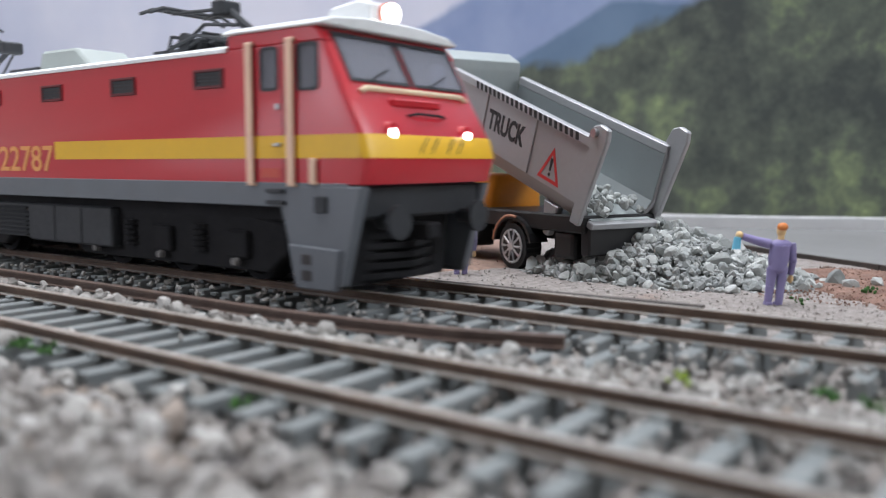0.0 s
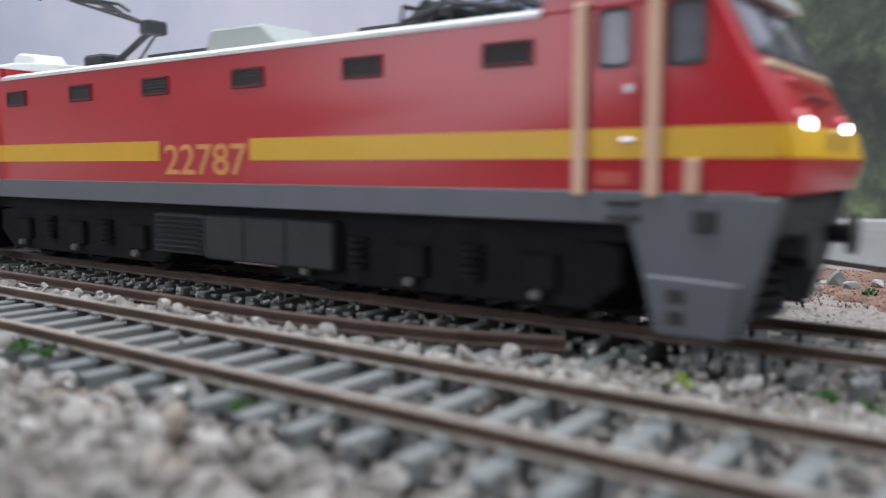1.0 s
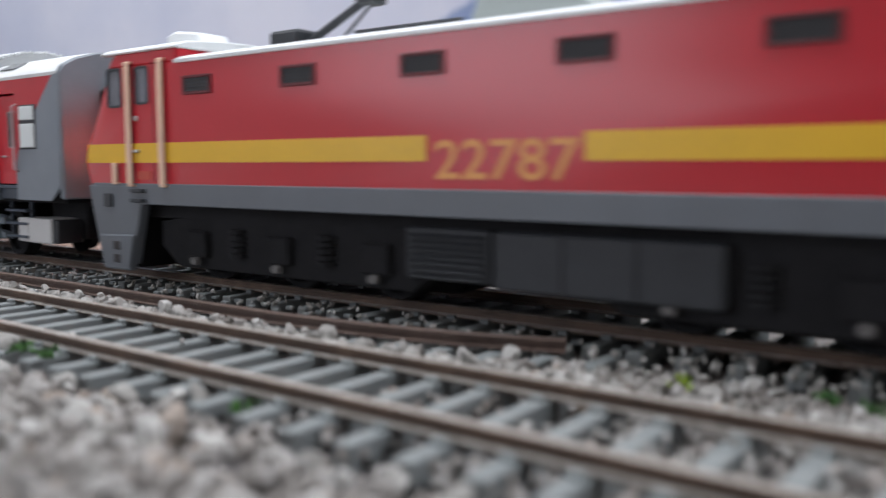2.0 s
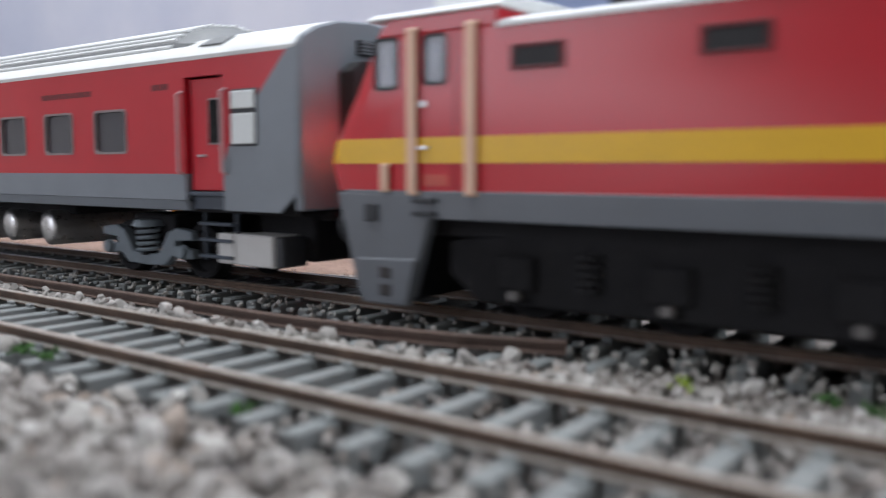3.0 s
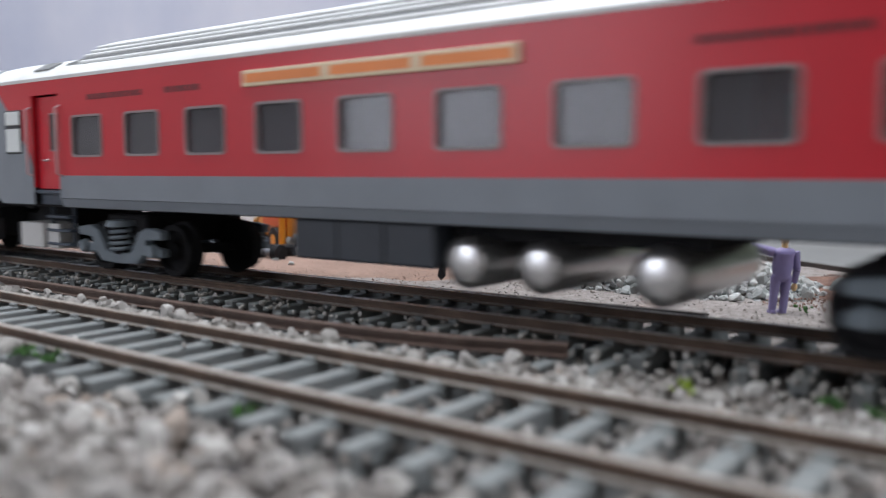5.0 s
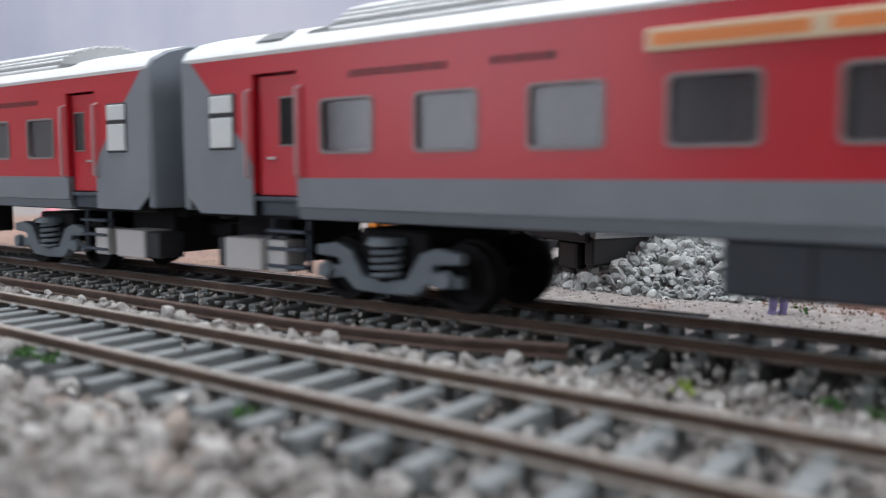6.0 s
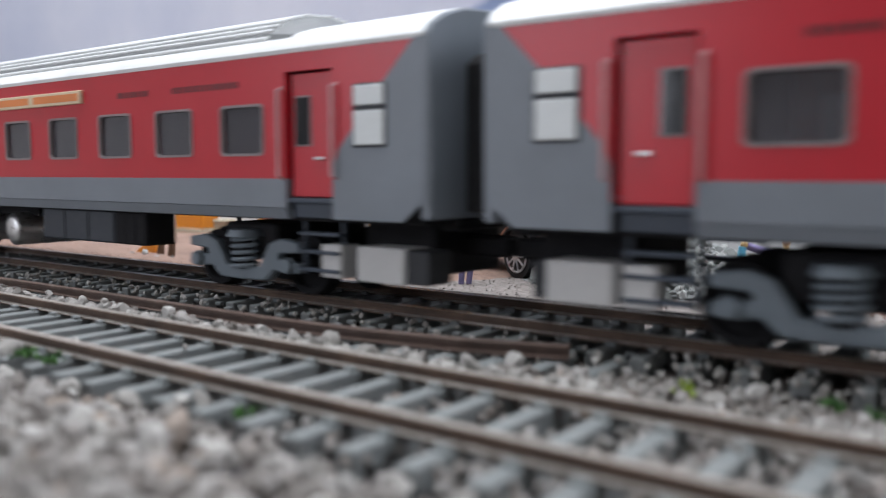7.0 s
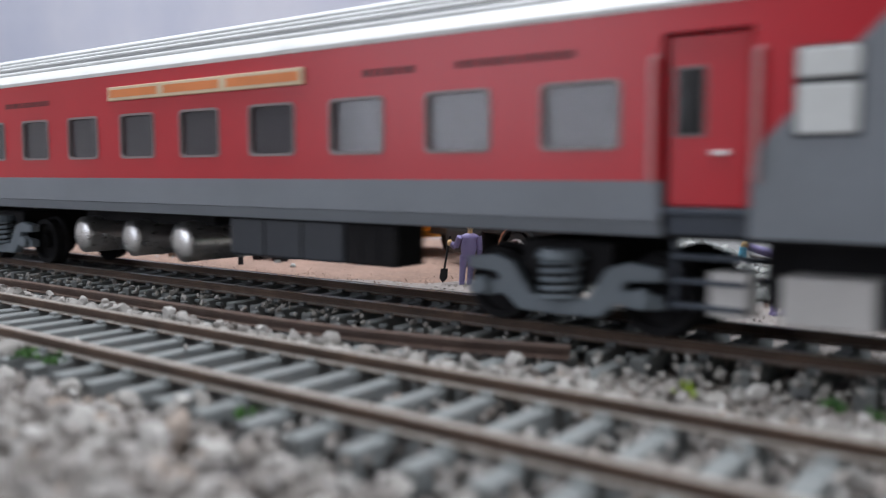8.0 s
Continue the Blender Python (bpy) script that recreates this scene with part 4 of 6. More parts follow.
def coach_bogie(parent, x):
    b = part("bogie", bmesh.new(), BOGIE, parent, "blue-grey sprung coach bogie", at=mm(x, 0, 0))
    half = [(14.8, 9.6), (14.8, 7.9), (9.8, 7.6), (9.4, 6.5), (14.6, 6.1), (14.8, 4.4), (11.4, 4.1), (8.6, 4.6), (6.2, 2.6), (0, 2.4)]
    top = [(0, 4.6), (4.2, 4.9), (7.2, 9.2), (10.2, 10.2)]
    out = half + [(-x, z) for x, z in reversed(half[:-1])] + [(-x, z) for x, z in reversed(top[1:])] + top
    for s in (-1, 1):
        bm = bmesh.new()
        prism(bm, out, s * 12.2, s * 14.2, "y", b=0.25)
        for q in (-12.2, 12.2):
            cyl(bm, (q, s * 14, 5.6), (q, s * 15.2, 5.6), 1.5, 1.2, 12)
        part("side_frame", bm, BOGIE, b)
        bm = bmesh.new()
        tube(bm, [(2.7 * math.cos(a), s * 13.4 + 1.6 * math.sin(a), 4.6 + a * 0.19) for a in [i * math.pi / 8 for i in range(81)]], 0.42, 6)
        part("coil_spring", bm, BOGIE, b, "grey coil spring")
        bm = bmesh.new()
        cyl(bm, (0, s * 13.0, 10.2), (0, s * 13.0, 11.4), 3.6, 3.0, 16)
        part("spring_cap", bm, BOGIE, b)
        bm = bmesh.new()
        cyl(bm, (0, s * 13.2, 4.4), (0, s * 13.2, 10.4), 1.5, seg=12)
        part("damper", bm, UNDER, b)
    for q in (-12.2, 12.2):
        for s in (-1, 1):
            bm = bmesh.new()
            wheel_disc(bm, q, s, 5.4)
            part("wheel", bm, UNDER, b, smooth=40)
        bm = bmesh.new()
        cyl(bm, (q, -9, 5.4), (q, 9, 5.4), 1.0, seg=8)
        part("axle", bm, UNDER, b)
    bm = bmesh.new()
    box(bm, -7, 7, -12, 12, 6.5, 12.5, 0.4)
    part("bolster", bm, UNDER, b)


def coach_side(C, s, near):
    """One flank: red panels cut round nine windows and two doors, all real openings."""
    y0, y1 = s * 16.3, s * 17.5
    cuts = [(c - 5.3, c + 5.3) for c in WINDOWS]
    doors = [(-104.1, -93.5), (93.5, 104.1)]
    zb, zw0, zw1, zt = 20.6, 24.75, 32.75, 41.0
    bm = bmesh.new()
    xs = sorted([-122.2, 122.2] + [v for c in cuts + doors for v in c])
    zs = [17.9, zb, zw0, zw1, 37.9, zt]
    grid = [[bm.verts.new((x, y0, z)) for z in zs] for x in xs]
    for i in range(len(xs) - 1):
        mid = (xs[i] + xs[i + 1]) / 2
        for j in range(len(zs) - 1):
            in_door = any(a < mid < b for a, b in doors) and j < 4
            in_window = any(a < mid < b for a, b in cuts) and j == 2
            if in_door or in_window or (j == 0 and abs(mid) < 93.5):
                continue
            bm.faces.new((grid[i][j], grid[i + 1][j], grid[i + 1][j + 1], grid[i][j + 1]))
    bmesh.ops.delete(bm, geom=[v for v in bm.verts if not v.link_faces], context="VERTS")
    ext = bmesh.ops.extrude_face_region(bm, geom=bm.faces[:])
    bmesh.ops.translate(bm, verts=[g for g in ext["geom"] if isinstance(g, bmesh.types.BMVert)], vec=(0, y1 - y0, 0))
    bmesh.ops.recalc_face_normals(bm, faces=bm.faces)
    part("side_panel", bm, COACH_RED, C, "red painted coach side")
    bm = bmesh.new()
    prism(bm, [(y0, 15.8), (y1 + s * 0.06, 15.8), (y1 + s * 0.06, 20.6), (y0, 20.6)], -93.5, 93.5, "x")
    prism(bm, [(y0 - s * 1.2, 13.9), (y1 - s * 0.6, 13.9), (y1 + s * 0.02, 15.7), (y0, 15.7)], -93.5, 93.5, "x")
    part("grey_band", bm, COACH_GREY, C, "grey lower band with a folded edge")
    for c in WINDOWS:
        bm = bmesh.new()
        window_ring(bm, c - 5.65, c + 5.65, 24.4, 33.1, s * 16.9, s * 17.68, 0.42, 1.0)
        w = part("window", bm, FRAME, C, "grey rounded frame with a smoky clear pane", smooth=40)
        bm = bmesh.new()
        box(bm, c - 5.3, c + 5.3, s * 16.7, s * 16.9, 24.75, 32.75)
        part("pane", bm, TINT, w).visible_shadow = False
    for e in (-1, 1):
        a, b = sorted((e * 94.0, e * 103.6))
        bm = bmesh.new()
        box(bm, a, b, s * 15.6, s * 16.5, 17.6, 37.6, 0.15)
        d = part("door", bm, COACH_RED, C, "recessed red coach door")
        bm = bmesh.new()
        box(bm, e * 98.8 + 0.2, e * 98.8 + 4.0, s * 16.4, s * 16.66, 25.8, 34.0, 0.1)
        w = part("door_window", bm, FRAME, d)
        bm = bmesh.new()
        box(bm, e * 98.8 + 0.5, e * 98.8 + 3.7, s * 16.5, s * 16.72, 26.1, 33.7)
        part("pane", bm, DARK_GLASS, w)
        bm = bmesh.new()
        box(bm, e * 98.8 - 2.6, e * 98.8 - 0.6, s * 16.4, s * 17.0, 23.6, 24.1, 0.1)
        part("handle", bm, STEEL, d, "small bright door handle")
        bm = bmesh.new()
        box(bm, a - 0.5, b + 0.5, s * 14.5, s * 17.2, 16.6, 17.4, 0.15)
        box(bm, a - 0.2, b + 0.2, s * 14.0, s * 16.2, 14.2, 16.8, 0.1)
        part("door_step", bm, STEP_BLUE, C, "blue-grey door step")
        for x in (e * 98.8 - 6.1, e * 98.8 + 6.1):
            bm = bmesh.new()
            tube(bm, [(x, s * 17.3, 35.4), (x, s * 18.5, 34.9), (x, s * 18.5, 21.0), (x, s * 17.3, 20.4)], 0.3, 8)
            part("handrail", bm, COACH_RAIL, C, "translucent pink-grey vertical handrail")
        bm = bmesh.new()      # grey end panel with its slanting edge
        prism(bm, [(e * 104.2, 14.2), (e * 118.4, 14.2), (e * 122.6, 17.6), (e * 122.6, 41.0), (e * 120.6, 41.0), (e * 114.6, 35.0), (e * 105.6, 25.2), (e * 104.2, 22.4)],
              s * 17.3, s * 17.66, "y")
        part("end_panel", bm, COACH_GREY, C, "grey end panel with a slanting edge")
        bm = bmesh.new()
        xm = e * 110.9 - 1.1
        box(bm, xm - 3.5, xm + 3.5, s * 17.2, s * 17.85, 25.3, 35.1, 0.25)
        fw = part("lavatory_window", bm, DARK_GREY, C, "white frosted lavatory window in a dark frame")
        for z0, z1 in ((31.7, 34.8), (25.7, 31.0)):
            bm = bmesh.new()
            box(bm, xm - 3.1, xm + 3.1, s * 17.5, s * 18.0, z0, z1, 0.2)
            part("frosted_pane", bm, FROST, fw)
        for k in range(3):
            bm = bmesh.new()
            box(bm, e * 98.8 - 4.6, e * 98.8 + 4.6, s * 13.4, s * 15.6, 5.2 + k * 3.0, 5.8 + k * 3.0, 0.1)
            part("ladder_rung", bm, STEP_BLUE, C)
        for q in (-4.4, 4.4):
            bm = bmesh.new()
            box(bm, e * 98.8 + q - 0.3, e * 98.8 + q + 0.3, s * 13.6, s * 14.4, 4.6, 14.4, 0.1)
            part("ladder_rail", bm, STEP_BLUE, C)
        if s != near:
            continue
        o = 2.8 if near > 0 else 0.0
        bm = bmesh.new()
        box(bm, min(e * (104.6 + o), e * (114.4 + o)), max(e * (104.6 + o), e * (114.4 + o)), s * 8.2, s * 15.8, 4.4, 10.0, 0.25)
        part("equipment_box", bm, WHITE_BOX, C, "white underfloor equipment box")
        bm = bmesh.new()
        e0, e1 = sorted((e * (114.4 + o), e * ((119.4 if near > 0 else 116.6) + o * 0.8)))
        box(bm, e0, e1, s * 9.6, s * 15.4, 4.6, 9.8, 0.25)
        part("end_box", bm, DARK_GREY, C, "dark grey block beside the white box")
        bm = bmesh.new()
        box(bm, min(e * 99.0, e * 103.6), max(e * 99.0, e * 103.6), s * 10.5, s * 15.2, 4.4, 9.9, 0.2)
        part("small_box", bm, WHITE_BOX, C)
    # destination board and small lettering bars
    bm = bmesh.new()
    box(bm, -33.6, 21.2, s * 17.4, s * 18.2, 35.7, 38.4, 0.12)
    bd = part("destination_board", bm, CREAM, C, "long orange and cream destination board")
    for a, b in ((-32.8, -15), (-13, 3), (5, 20.4)):
        bm = bmesh.new()
        box(bm, a, b, s * 18.15, s * 18.26, 36.3, 37.8)
        part("board_panel", bm, ORANGE, bd)
    rng = random.Random(5)
    for a, b in ((44.6, 62.0), (-82, -64), (-56, -46), (84, 88)):
        x = a
        while x < b:
            w = rng.uniform(0.7, 1.6)
            bm = bmesh.new()
            box(bm, x, x + w, s * 17.45, s * 17.56, 36.0, 37.1)
            part("letter_bar", bm, DARK_RED, C)
            x += w + 0.4


def rib_points(line, count):
    """Evenly spaced points along a polyline."""
    lens = [math.dist(a, b) for a, b in zip(line[:-1], line[1:])]
    out = []
    for i in range(count):
        d = sum(lens) * i / (count - 1)
        for (a, b), n in zip(zip(line[:-1], line[1:]), lens):
            if d <= n + 1e-6:
                out.append((a[0] + (b[0] - a[0]) * d / n, a[1] + (b[1] - a[1]) * d / n))
                break
            d -= n
    return out


def coach(at, label, tanks, bins, near):
    C = thing("passenger_coach", at, label, "coach", group="train coaches")
    for s in (-1, 1):
        coach_side(C, s, near)
    bm = bmesh.new()
    box(bm, -121, 121, -15.6, 15.6, 13.6, 16.6, 0.3)
    part("floor_pan", bm, UNDER, C)
    bm = bmesh.new()
    box(bm, -120, 120, -15.4, 15.4, 16.65, 17.0)
    part("interior_floor", bm, SEAT, C)
    bm = bmesh.new()
    for c in WINDOWS:
        for o in (-4, 4):
            box(bm, c + o - 1.2, c + o + 1.2, -13.5, -5, 16.6, 24.6, 0.5)
            box(bm, c + o - 1.2, c + o + 1.2, 5, 13.5, 16.6, 24.6, 0.5)
    part("seating", bm, SEAT, C, "dim grey interior seats")["kind"] = "stuff"
    for c in [WINDOWS[0] + 19.06] + WINDOWS:      # one added blocker at each window pillar, keeps slanting light out of the panes
        bm = bmesh.new()
        box(bm, c - 10.1, c - 9.0, -15.8, 15.8, 17.0, 40.6)
        part("partition", bm, SEAT, C, "added dim grey sight blocker inside the coach")
    for e in (-1, 1):
        bm = bmesh.new()
        box(bm, min(e * 103.8, e * 118.4), max(e * 103.8, e * 118.4), -9.4, 9.4, 5.2, 13.7, 0.4)
        part("draught_gear", bm, UNDER, C, "black underfloor gear at the coach end")
    # roof: plain lower ends, raised ribbed middle
    low = [(-17.6, 40.85), (-17.75, 41.5), (-16.8, 43.0), (-13.6, 44.8), (-8.5, 46.3), (0, 47.0), (8.5, 46.3), (13.6, 44.8), (16.8, 43.0), (17.75, 41.5), (17.6, 40.85)]
    bm = bmesh.new()
    prism(bm, low, -122.4, 122.4, "x")
    roof = part("roof", bm, ROOF, C, "smooth pale grey roof shell", smooth=35)
    high = [(-16.3, 42.4), (-14.8, 45.0), (-11.0, 47.6), (-6, 49.2), (0, 49.8), (6, 49.2), (11.0, 47.6), (14.8, 45.0), (16.3, 42.4)]
    bm = bmesh.new()
    n = len(high)
    v0 = [bm.verts.new((-87, y, z)) for y, z in high] + [bm.verts.new((87, y, z)) for y, z in high]
    for i in range(n - 1):
        bm.faces.new((v0[i], v0[i + 1], v0[i + 1 + n], v0[i + n]))
    for e, off in ((-1, 0), (1, n)):
        lip = [bm.verts.new((e * (93 + 0 * abs(y)), y * 1.02, min(z, 46.9 - 0.0105 * y * y) - 0.3)) for y, z in high]
        for i in range(n - 1):
            bm.faces.new((v0[off + i], v0[off + i + 1], lip[i + 1], lip[i]))
    bmesh.ops.recalc_face_normals(bm, faces=bm.faces)
    # Far darker than its ribs: the shade in the grooves is in the colour.
    part("raised_roof", bm, CORRUGATED, roof, "raised grey roof section, groove shade in its colour", smooth=25)
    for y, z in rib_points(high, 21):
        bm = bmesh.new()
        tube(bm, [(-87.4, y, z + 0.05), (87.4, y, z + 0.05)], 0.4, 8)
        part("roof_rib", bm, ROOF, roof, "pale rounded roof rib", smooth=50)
    for e in (-1, 1):
        bm = bmesh.new()
        prism(bm, [(-16.75, 43.1), (-13.65, 44.85), (-13.8, 45.1), (-16.9, 43.35)], min(e * 97.3, e * 103.7), max(e * 97.3, e * 103.7), "x", b=0.06)
        part("roof_hatch", bm, CORRUGATED, roof)
        # end wall with gangway
        bm = bmesh.new()
        arc = [(y * 0.995, z - 0.05) for y, z in low[1:-1]]
        prism(bm, [(-17.4, 14.6)] + arc + [(17.4, 14.6)], min(e * 121.6, e * 123.4), max(e * 121.6, e * 123.4), "x", b=0.35)
        w = part("end_wall", bm, COACH_GREY, C, "grey rounded coach end wall")
        bm = bmesh.new()
        loops = []
        for k in range(9):
            g = 0.5 * (k % 2)
            loops.append([bm.verts.new((e * (123.2 + k * 0.45), y, z)) for y, z in ((-8.5 + g, 15.5 + g), (8.5 - g, 15.5 + g), (8.5 - g, 38 - g), (6.5 - g, 39.5 - g), (-6.5 + g, 39.5 - g), (-8.5 + g, 38 - g))])
        for a, b in zip(loops[:-1], loops[1:]):
            for k in range(6):
                bm.faces.new((a[k], a[(k + 1) % 6], b[(k + 1) % 6], b[k]))
        bm.faces.new(loops[0])
        bm.faces.new(list(reversed(loops[-1])))
        bmesh.ops.recalc_face_normals(bm, faces=bm.faces)
        part("gangway_bellows", bm, RUBBER, w, "black rubber gangway bellows")
        bm = bmesh.new()
        box(bm, min(e * 123.2, e * 124.0), max(e * 123.2, e * 124.0), -4, 1.5, 41.0, 43.6, 0.2)
        ev = part("end_vent", bm, DARK_GREY, w)
        for k in range(4):
            bm = bmesh.new()
            box(bm, min(e * 123.9, e * 124.3), max(e * 123.9, e * 124.3), -3.7, 1.2, 41.25 + k * 0.6, 41.5 + k * 0.6)
            part("slat", bm, COACH_GREY, ev)
        bm = bmesh.new()
        box(bm, min(e * 118, e * 127.2), max(e * 118, e * 127.2), -2.4, 2.4, 8.2, 11.4, 0.5)
        part("coupler", bm, UNDER, w)
        bm = bmesh.new()
        box(bm, min(e * 119.5, e * 123), max(e * 119.5, e * 123), -10, 10, 12.6, 14.6, 0.4)
        part("buffer_beam", bm, UNDER, w)
    # underfloor
    for a, b, mat in bins:
        bm = bmesh.new()
        box(bm, a, b, min(near * 15.2, near * 8.0), max(near * 15.2, near * 8.0), 7.0, 13.8, 0.4)
        ub = part("underfloor_box", bm, mat, C, "dark underfloor equipment box")
        for s in (near,):
            for x in (a + (b - a) * 0.34, a + (b - a) * 0.67):
                bm = bmesh.new()
                box(bm, x - 0.12, x + 0.12, s * 15.1, s * 15.32, 7.2, 13.4)
                part("seam", bm, UNDER, ub)
    for x, r, z in tanks:
        bm = bmesh.new()
        for s in (-1, 1):
            cyl(bm, (x, s * 15.2, z), (x, s * 14.4, z), 2.2, r, 20)
        cyl(bm, (x, -14.4, z), (x, 14.4, z), r, seg=20, caps=False)
        part("tank", bm, SILVER, C, "bright silver cylindrical tank", smooth=60)
    bm = bmesh.new()
    box(bm, min(t[0] for t in tanks) - 5, max(t[0] for t in tanks) + 5, -11, 11, 11.4, 13.8, 0.3)
    part("tank_cradle", bm, UNDER, C)
    coach_bogie(C, 75.4)
    coach_bogie(C, -78.0)
    return C


# ---- stones ----
def chip_shapes(count, sub, seed, rough=0.28, flat=0.75):
    """Broken stone shapes as (vertices, faces): icospheres cut by random planes."""
    rng = np.random.default_rng(seed)
    out = []
    for _ in range(count):
        bm = bmesh.new()
        bmesh.ops.create_icosphere(bm, subdivisions=sub, radius=1.0)
        v = np.array([q.co[:] for q in bm.verts])
        for _ in range(13):
            n = rng.normal(size=3)
            n /= np.linalg.norm(n)
            d = rng.uniform(0.42, 0.78)
            over = v @ n - d
            v = v - np.where(over > 0, over, 0)[:, None] * n
        v *= rng.uniform(0.75, 1.2, 3) * np.array([1, 1, flat])
        v *= 1 + rng.normal(size=(len(v), 1)) * rough * 0.12
        f = np.array([[q.index for q in fc.verts] for fc in bm.faces])
        bm.free()
        out.append((v, f))
    return out


def scatter(name, places, shapes, mat, label, category, seed, kind="stuff"):
    """One mesh of many chips; places are (x, y, z, radius) in millimetres."""
    rng = np.random.default_rng(seed)
    vs, fs, base = [], [], 0
    for x, y, z, r in places:
        v, f = shapes[rng.integers(len(shapes))]
        q = rng.normal(size=4)
        w, a, b, c = q / np.linalg.norm(q)
        m = np.array([[1 - 2 * (b * b + c * c), 2 * (a * b - c * w), 2 * (a * c + b * w)], [2 * (a * b + c * w), 1 - 2 * (a * a + c * c), 2 * (b * c - a * w)],
                      [2 * (a * c - b * w), 2 * (b * c + a * w), 1 - 2 * (a * a + b * b)]])
        vs.append((v @ m.T) * r + np.array([x, y, z]))
        fs.append(f + base)
        base += len(v)
    me = bpy.data.meshes.new(name)
    me.from_pydata((np.concatenate(vs) * K).tolist(), [], np.concatenate(fs).tolist())
    me.materials.append(mat)
    return tagged(new(name, me), label, category, kind=kind)


CHIPS = chip_shapes(14, 2, 3)
SMALL_CHIPS = chip_shapes(10, 1, 4)


def ballast():
    rng = random.Random(11)
    heap, pale = [], []
    # loose shoulder in front of the near track
    for _ in range(5200):
        x, y = rng.uniform(-210, 40), rng.uniform(14, 53.5)
        edge = max(0, y - 46) / 8
        if rng.random() < edge * 0.9:
            continue
        if x > -58 and y > 47 - (x + 58) * 0.10 and rng.random() < 0.9:
            continue
        top = 2.3 * min(1, max(0, 53 - y) / 9)
        r = rng.uniform(0.9, 2.0) if rng.random() < 0.8 else rng.uniform(1.8, 2.6)
        heap.append((x, y, ground_height(x, y) + rng.uniform(0.0, 0.4) + top * rng.random(), r))
    # strip between the tracks
    for _ in range(2300):
        x = rng.uniform(-330, 60)
        hi = 85.5 if x < -65 else (91.0 if x > -48 else 88)
        y = rng.uniform(76.0, hi)
        r = rng.uniform(0.8, 1.8)
        heap.append((x, y, ground_height(x, y) + rng.uniform(0.2, 1.7 if x < -40 else 1.0), r))
    for _ in range(260):      # taller pale chips along the rail foot
        x = rng.uniform(-240, -35)
        pale.append((x, rng.gauss(78.6, 1.5), -2.8 + rng.uniform(0, 1.9), rng.uniform(1.0, 2.2)))
    for _ in range(240):
        x, y = rng.uniform(-200, 30), rng.uniform(18, 51)
        pale.append((x, y, ground_height(x, y) + 1.6 * rng.random() + 1.6 * min(1, max(0, 53 - y) / 9), rng.uniform(0.9, 2.1)))
    for _ in range(160):
        x, y = rng.uniform(-48, 45), rng.uniform(78, 92)
        pale.append((x, y, ground_height(x, y) + rng.uniform(0.4, 1.3), rng.uniform(0.8, 1.7)))
    for x, y, r in ((-81, 82.3, 2.2), (-87, 82.0, 2.0), (-70, 53.2, 1.7), (-72.5, 52.6, 1.4), (-112.6, 54.2, 2.2), (-110, 53.0, 1.7), (-77.5, 49.2, 1.8),
                    (-131, 81.2, 1.9), (-55, 88.4, 1.5), (-26.3, 91.0, 1.6)):
        pale.append((x, y, -1.7, r))
    scatter("pale_ballast", pale, CHIPS, PALE_CHIP, "pale translucent stone chips among the ballast", "ballast", 15)
    scatter("track_ballast", heap, CHIPS, BALLAST, "loose grey and buff stone ballast beside the rails", "ballast", 5)
    fill, bed, bits = [], [], []
    for _ in range(6500):     # between the sleepers, near-black so the gaps look shaded
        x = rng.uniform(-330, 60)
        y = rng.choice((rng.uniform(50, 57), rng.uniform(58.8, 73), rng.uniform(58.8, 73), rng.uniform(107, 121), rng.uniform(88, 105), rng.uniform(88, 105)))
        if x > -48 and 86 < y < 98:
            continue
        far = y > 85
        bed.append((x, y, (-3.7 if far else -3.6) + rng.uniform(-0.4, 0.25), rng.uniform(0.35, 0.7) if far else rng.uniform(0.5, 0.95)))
    for _ in range(420):      # spilled over the sleepers
        x = rng.uniform(-200, 50)
        y = rng.choice((rng.uniform(59, 73), rng.uniform(94, 105), rng.uniform(94, 105)))
        if y < 80 and x < -20 and rng.random() < 0.85:
            continue
        fill.append((x, y, -1.7 + rng.uniform(-0.2, 0.2), rng.uniform(0.4, 0.9)))
    for _ in range(160):
        x = rng.uniform(-45, 40)
        y = rng.uniform(60, 73)
        fill.append((x, y, -2.5, rng.uniform(0.5, 1.1)))
    for _ in range(620):      # pale chips drifted between the two tracks and under the far rail
        x = rng.uniform(-50, 55)
        y = rng.choice((rng.uniform(78, 99), rng.uniform(78, 99), rng.uniform(107, 121)))
        fill.append((x, y, -3.3 + rng.uniform(-0.3, 0.5), rng.uniform(0.6, 1.2)))
    for _ in range(420):
        x = rng.uniform(-60, 50)
        y = rng.choice((rng.uniform(51, 57), rng.uniform(59, 73)))
        bits.append((x, y, -2.9 + rng.uniform(-0.3, 0.4), rng.uniform(0.5, 1.1)))
    scatter("sleeper_chips", bits, SMALL_CHIPS, BALLAST, "brown-grey stone chips fallen between the sleepers", "ballast", 16)
    scatter("sleeper_ballast", fill, SMALL_CHIPS, PALE_CHIP, "pale small stone chips between the sleepers", "ballast", 6)
    scatter("track_bed", bed, SMALL_CHIPS, GAP_SHADE_CHIP, "dark stone bed between the sleepers, gap shade in its colour", "ballast", 9)
    grit, sand = [], []
    for _ in range(9000):
        x, y = rng.uniform(-330, 60), 128 + 75 * rng.random() ** 1.4
        if x > -40 and y > 158:
            continue
        if x < -112 and y > 137:
            sand.append((x, y, ground_height(x, y) + 0.62, rng.uniform(0.13, 0.28)))
        else:
            grit.append((x, y, ground_height(x, y) + 0.02, rng.uniform(0.18, 0.45)))
    scatter("scenic_grit", grit, SMALL_CHIPS, GRIT, "fine buff grit strewn over the ground", "grit", 7)
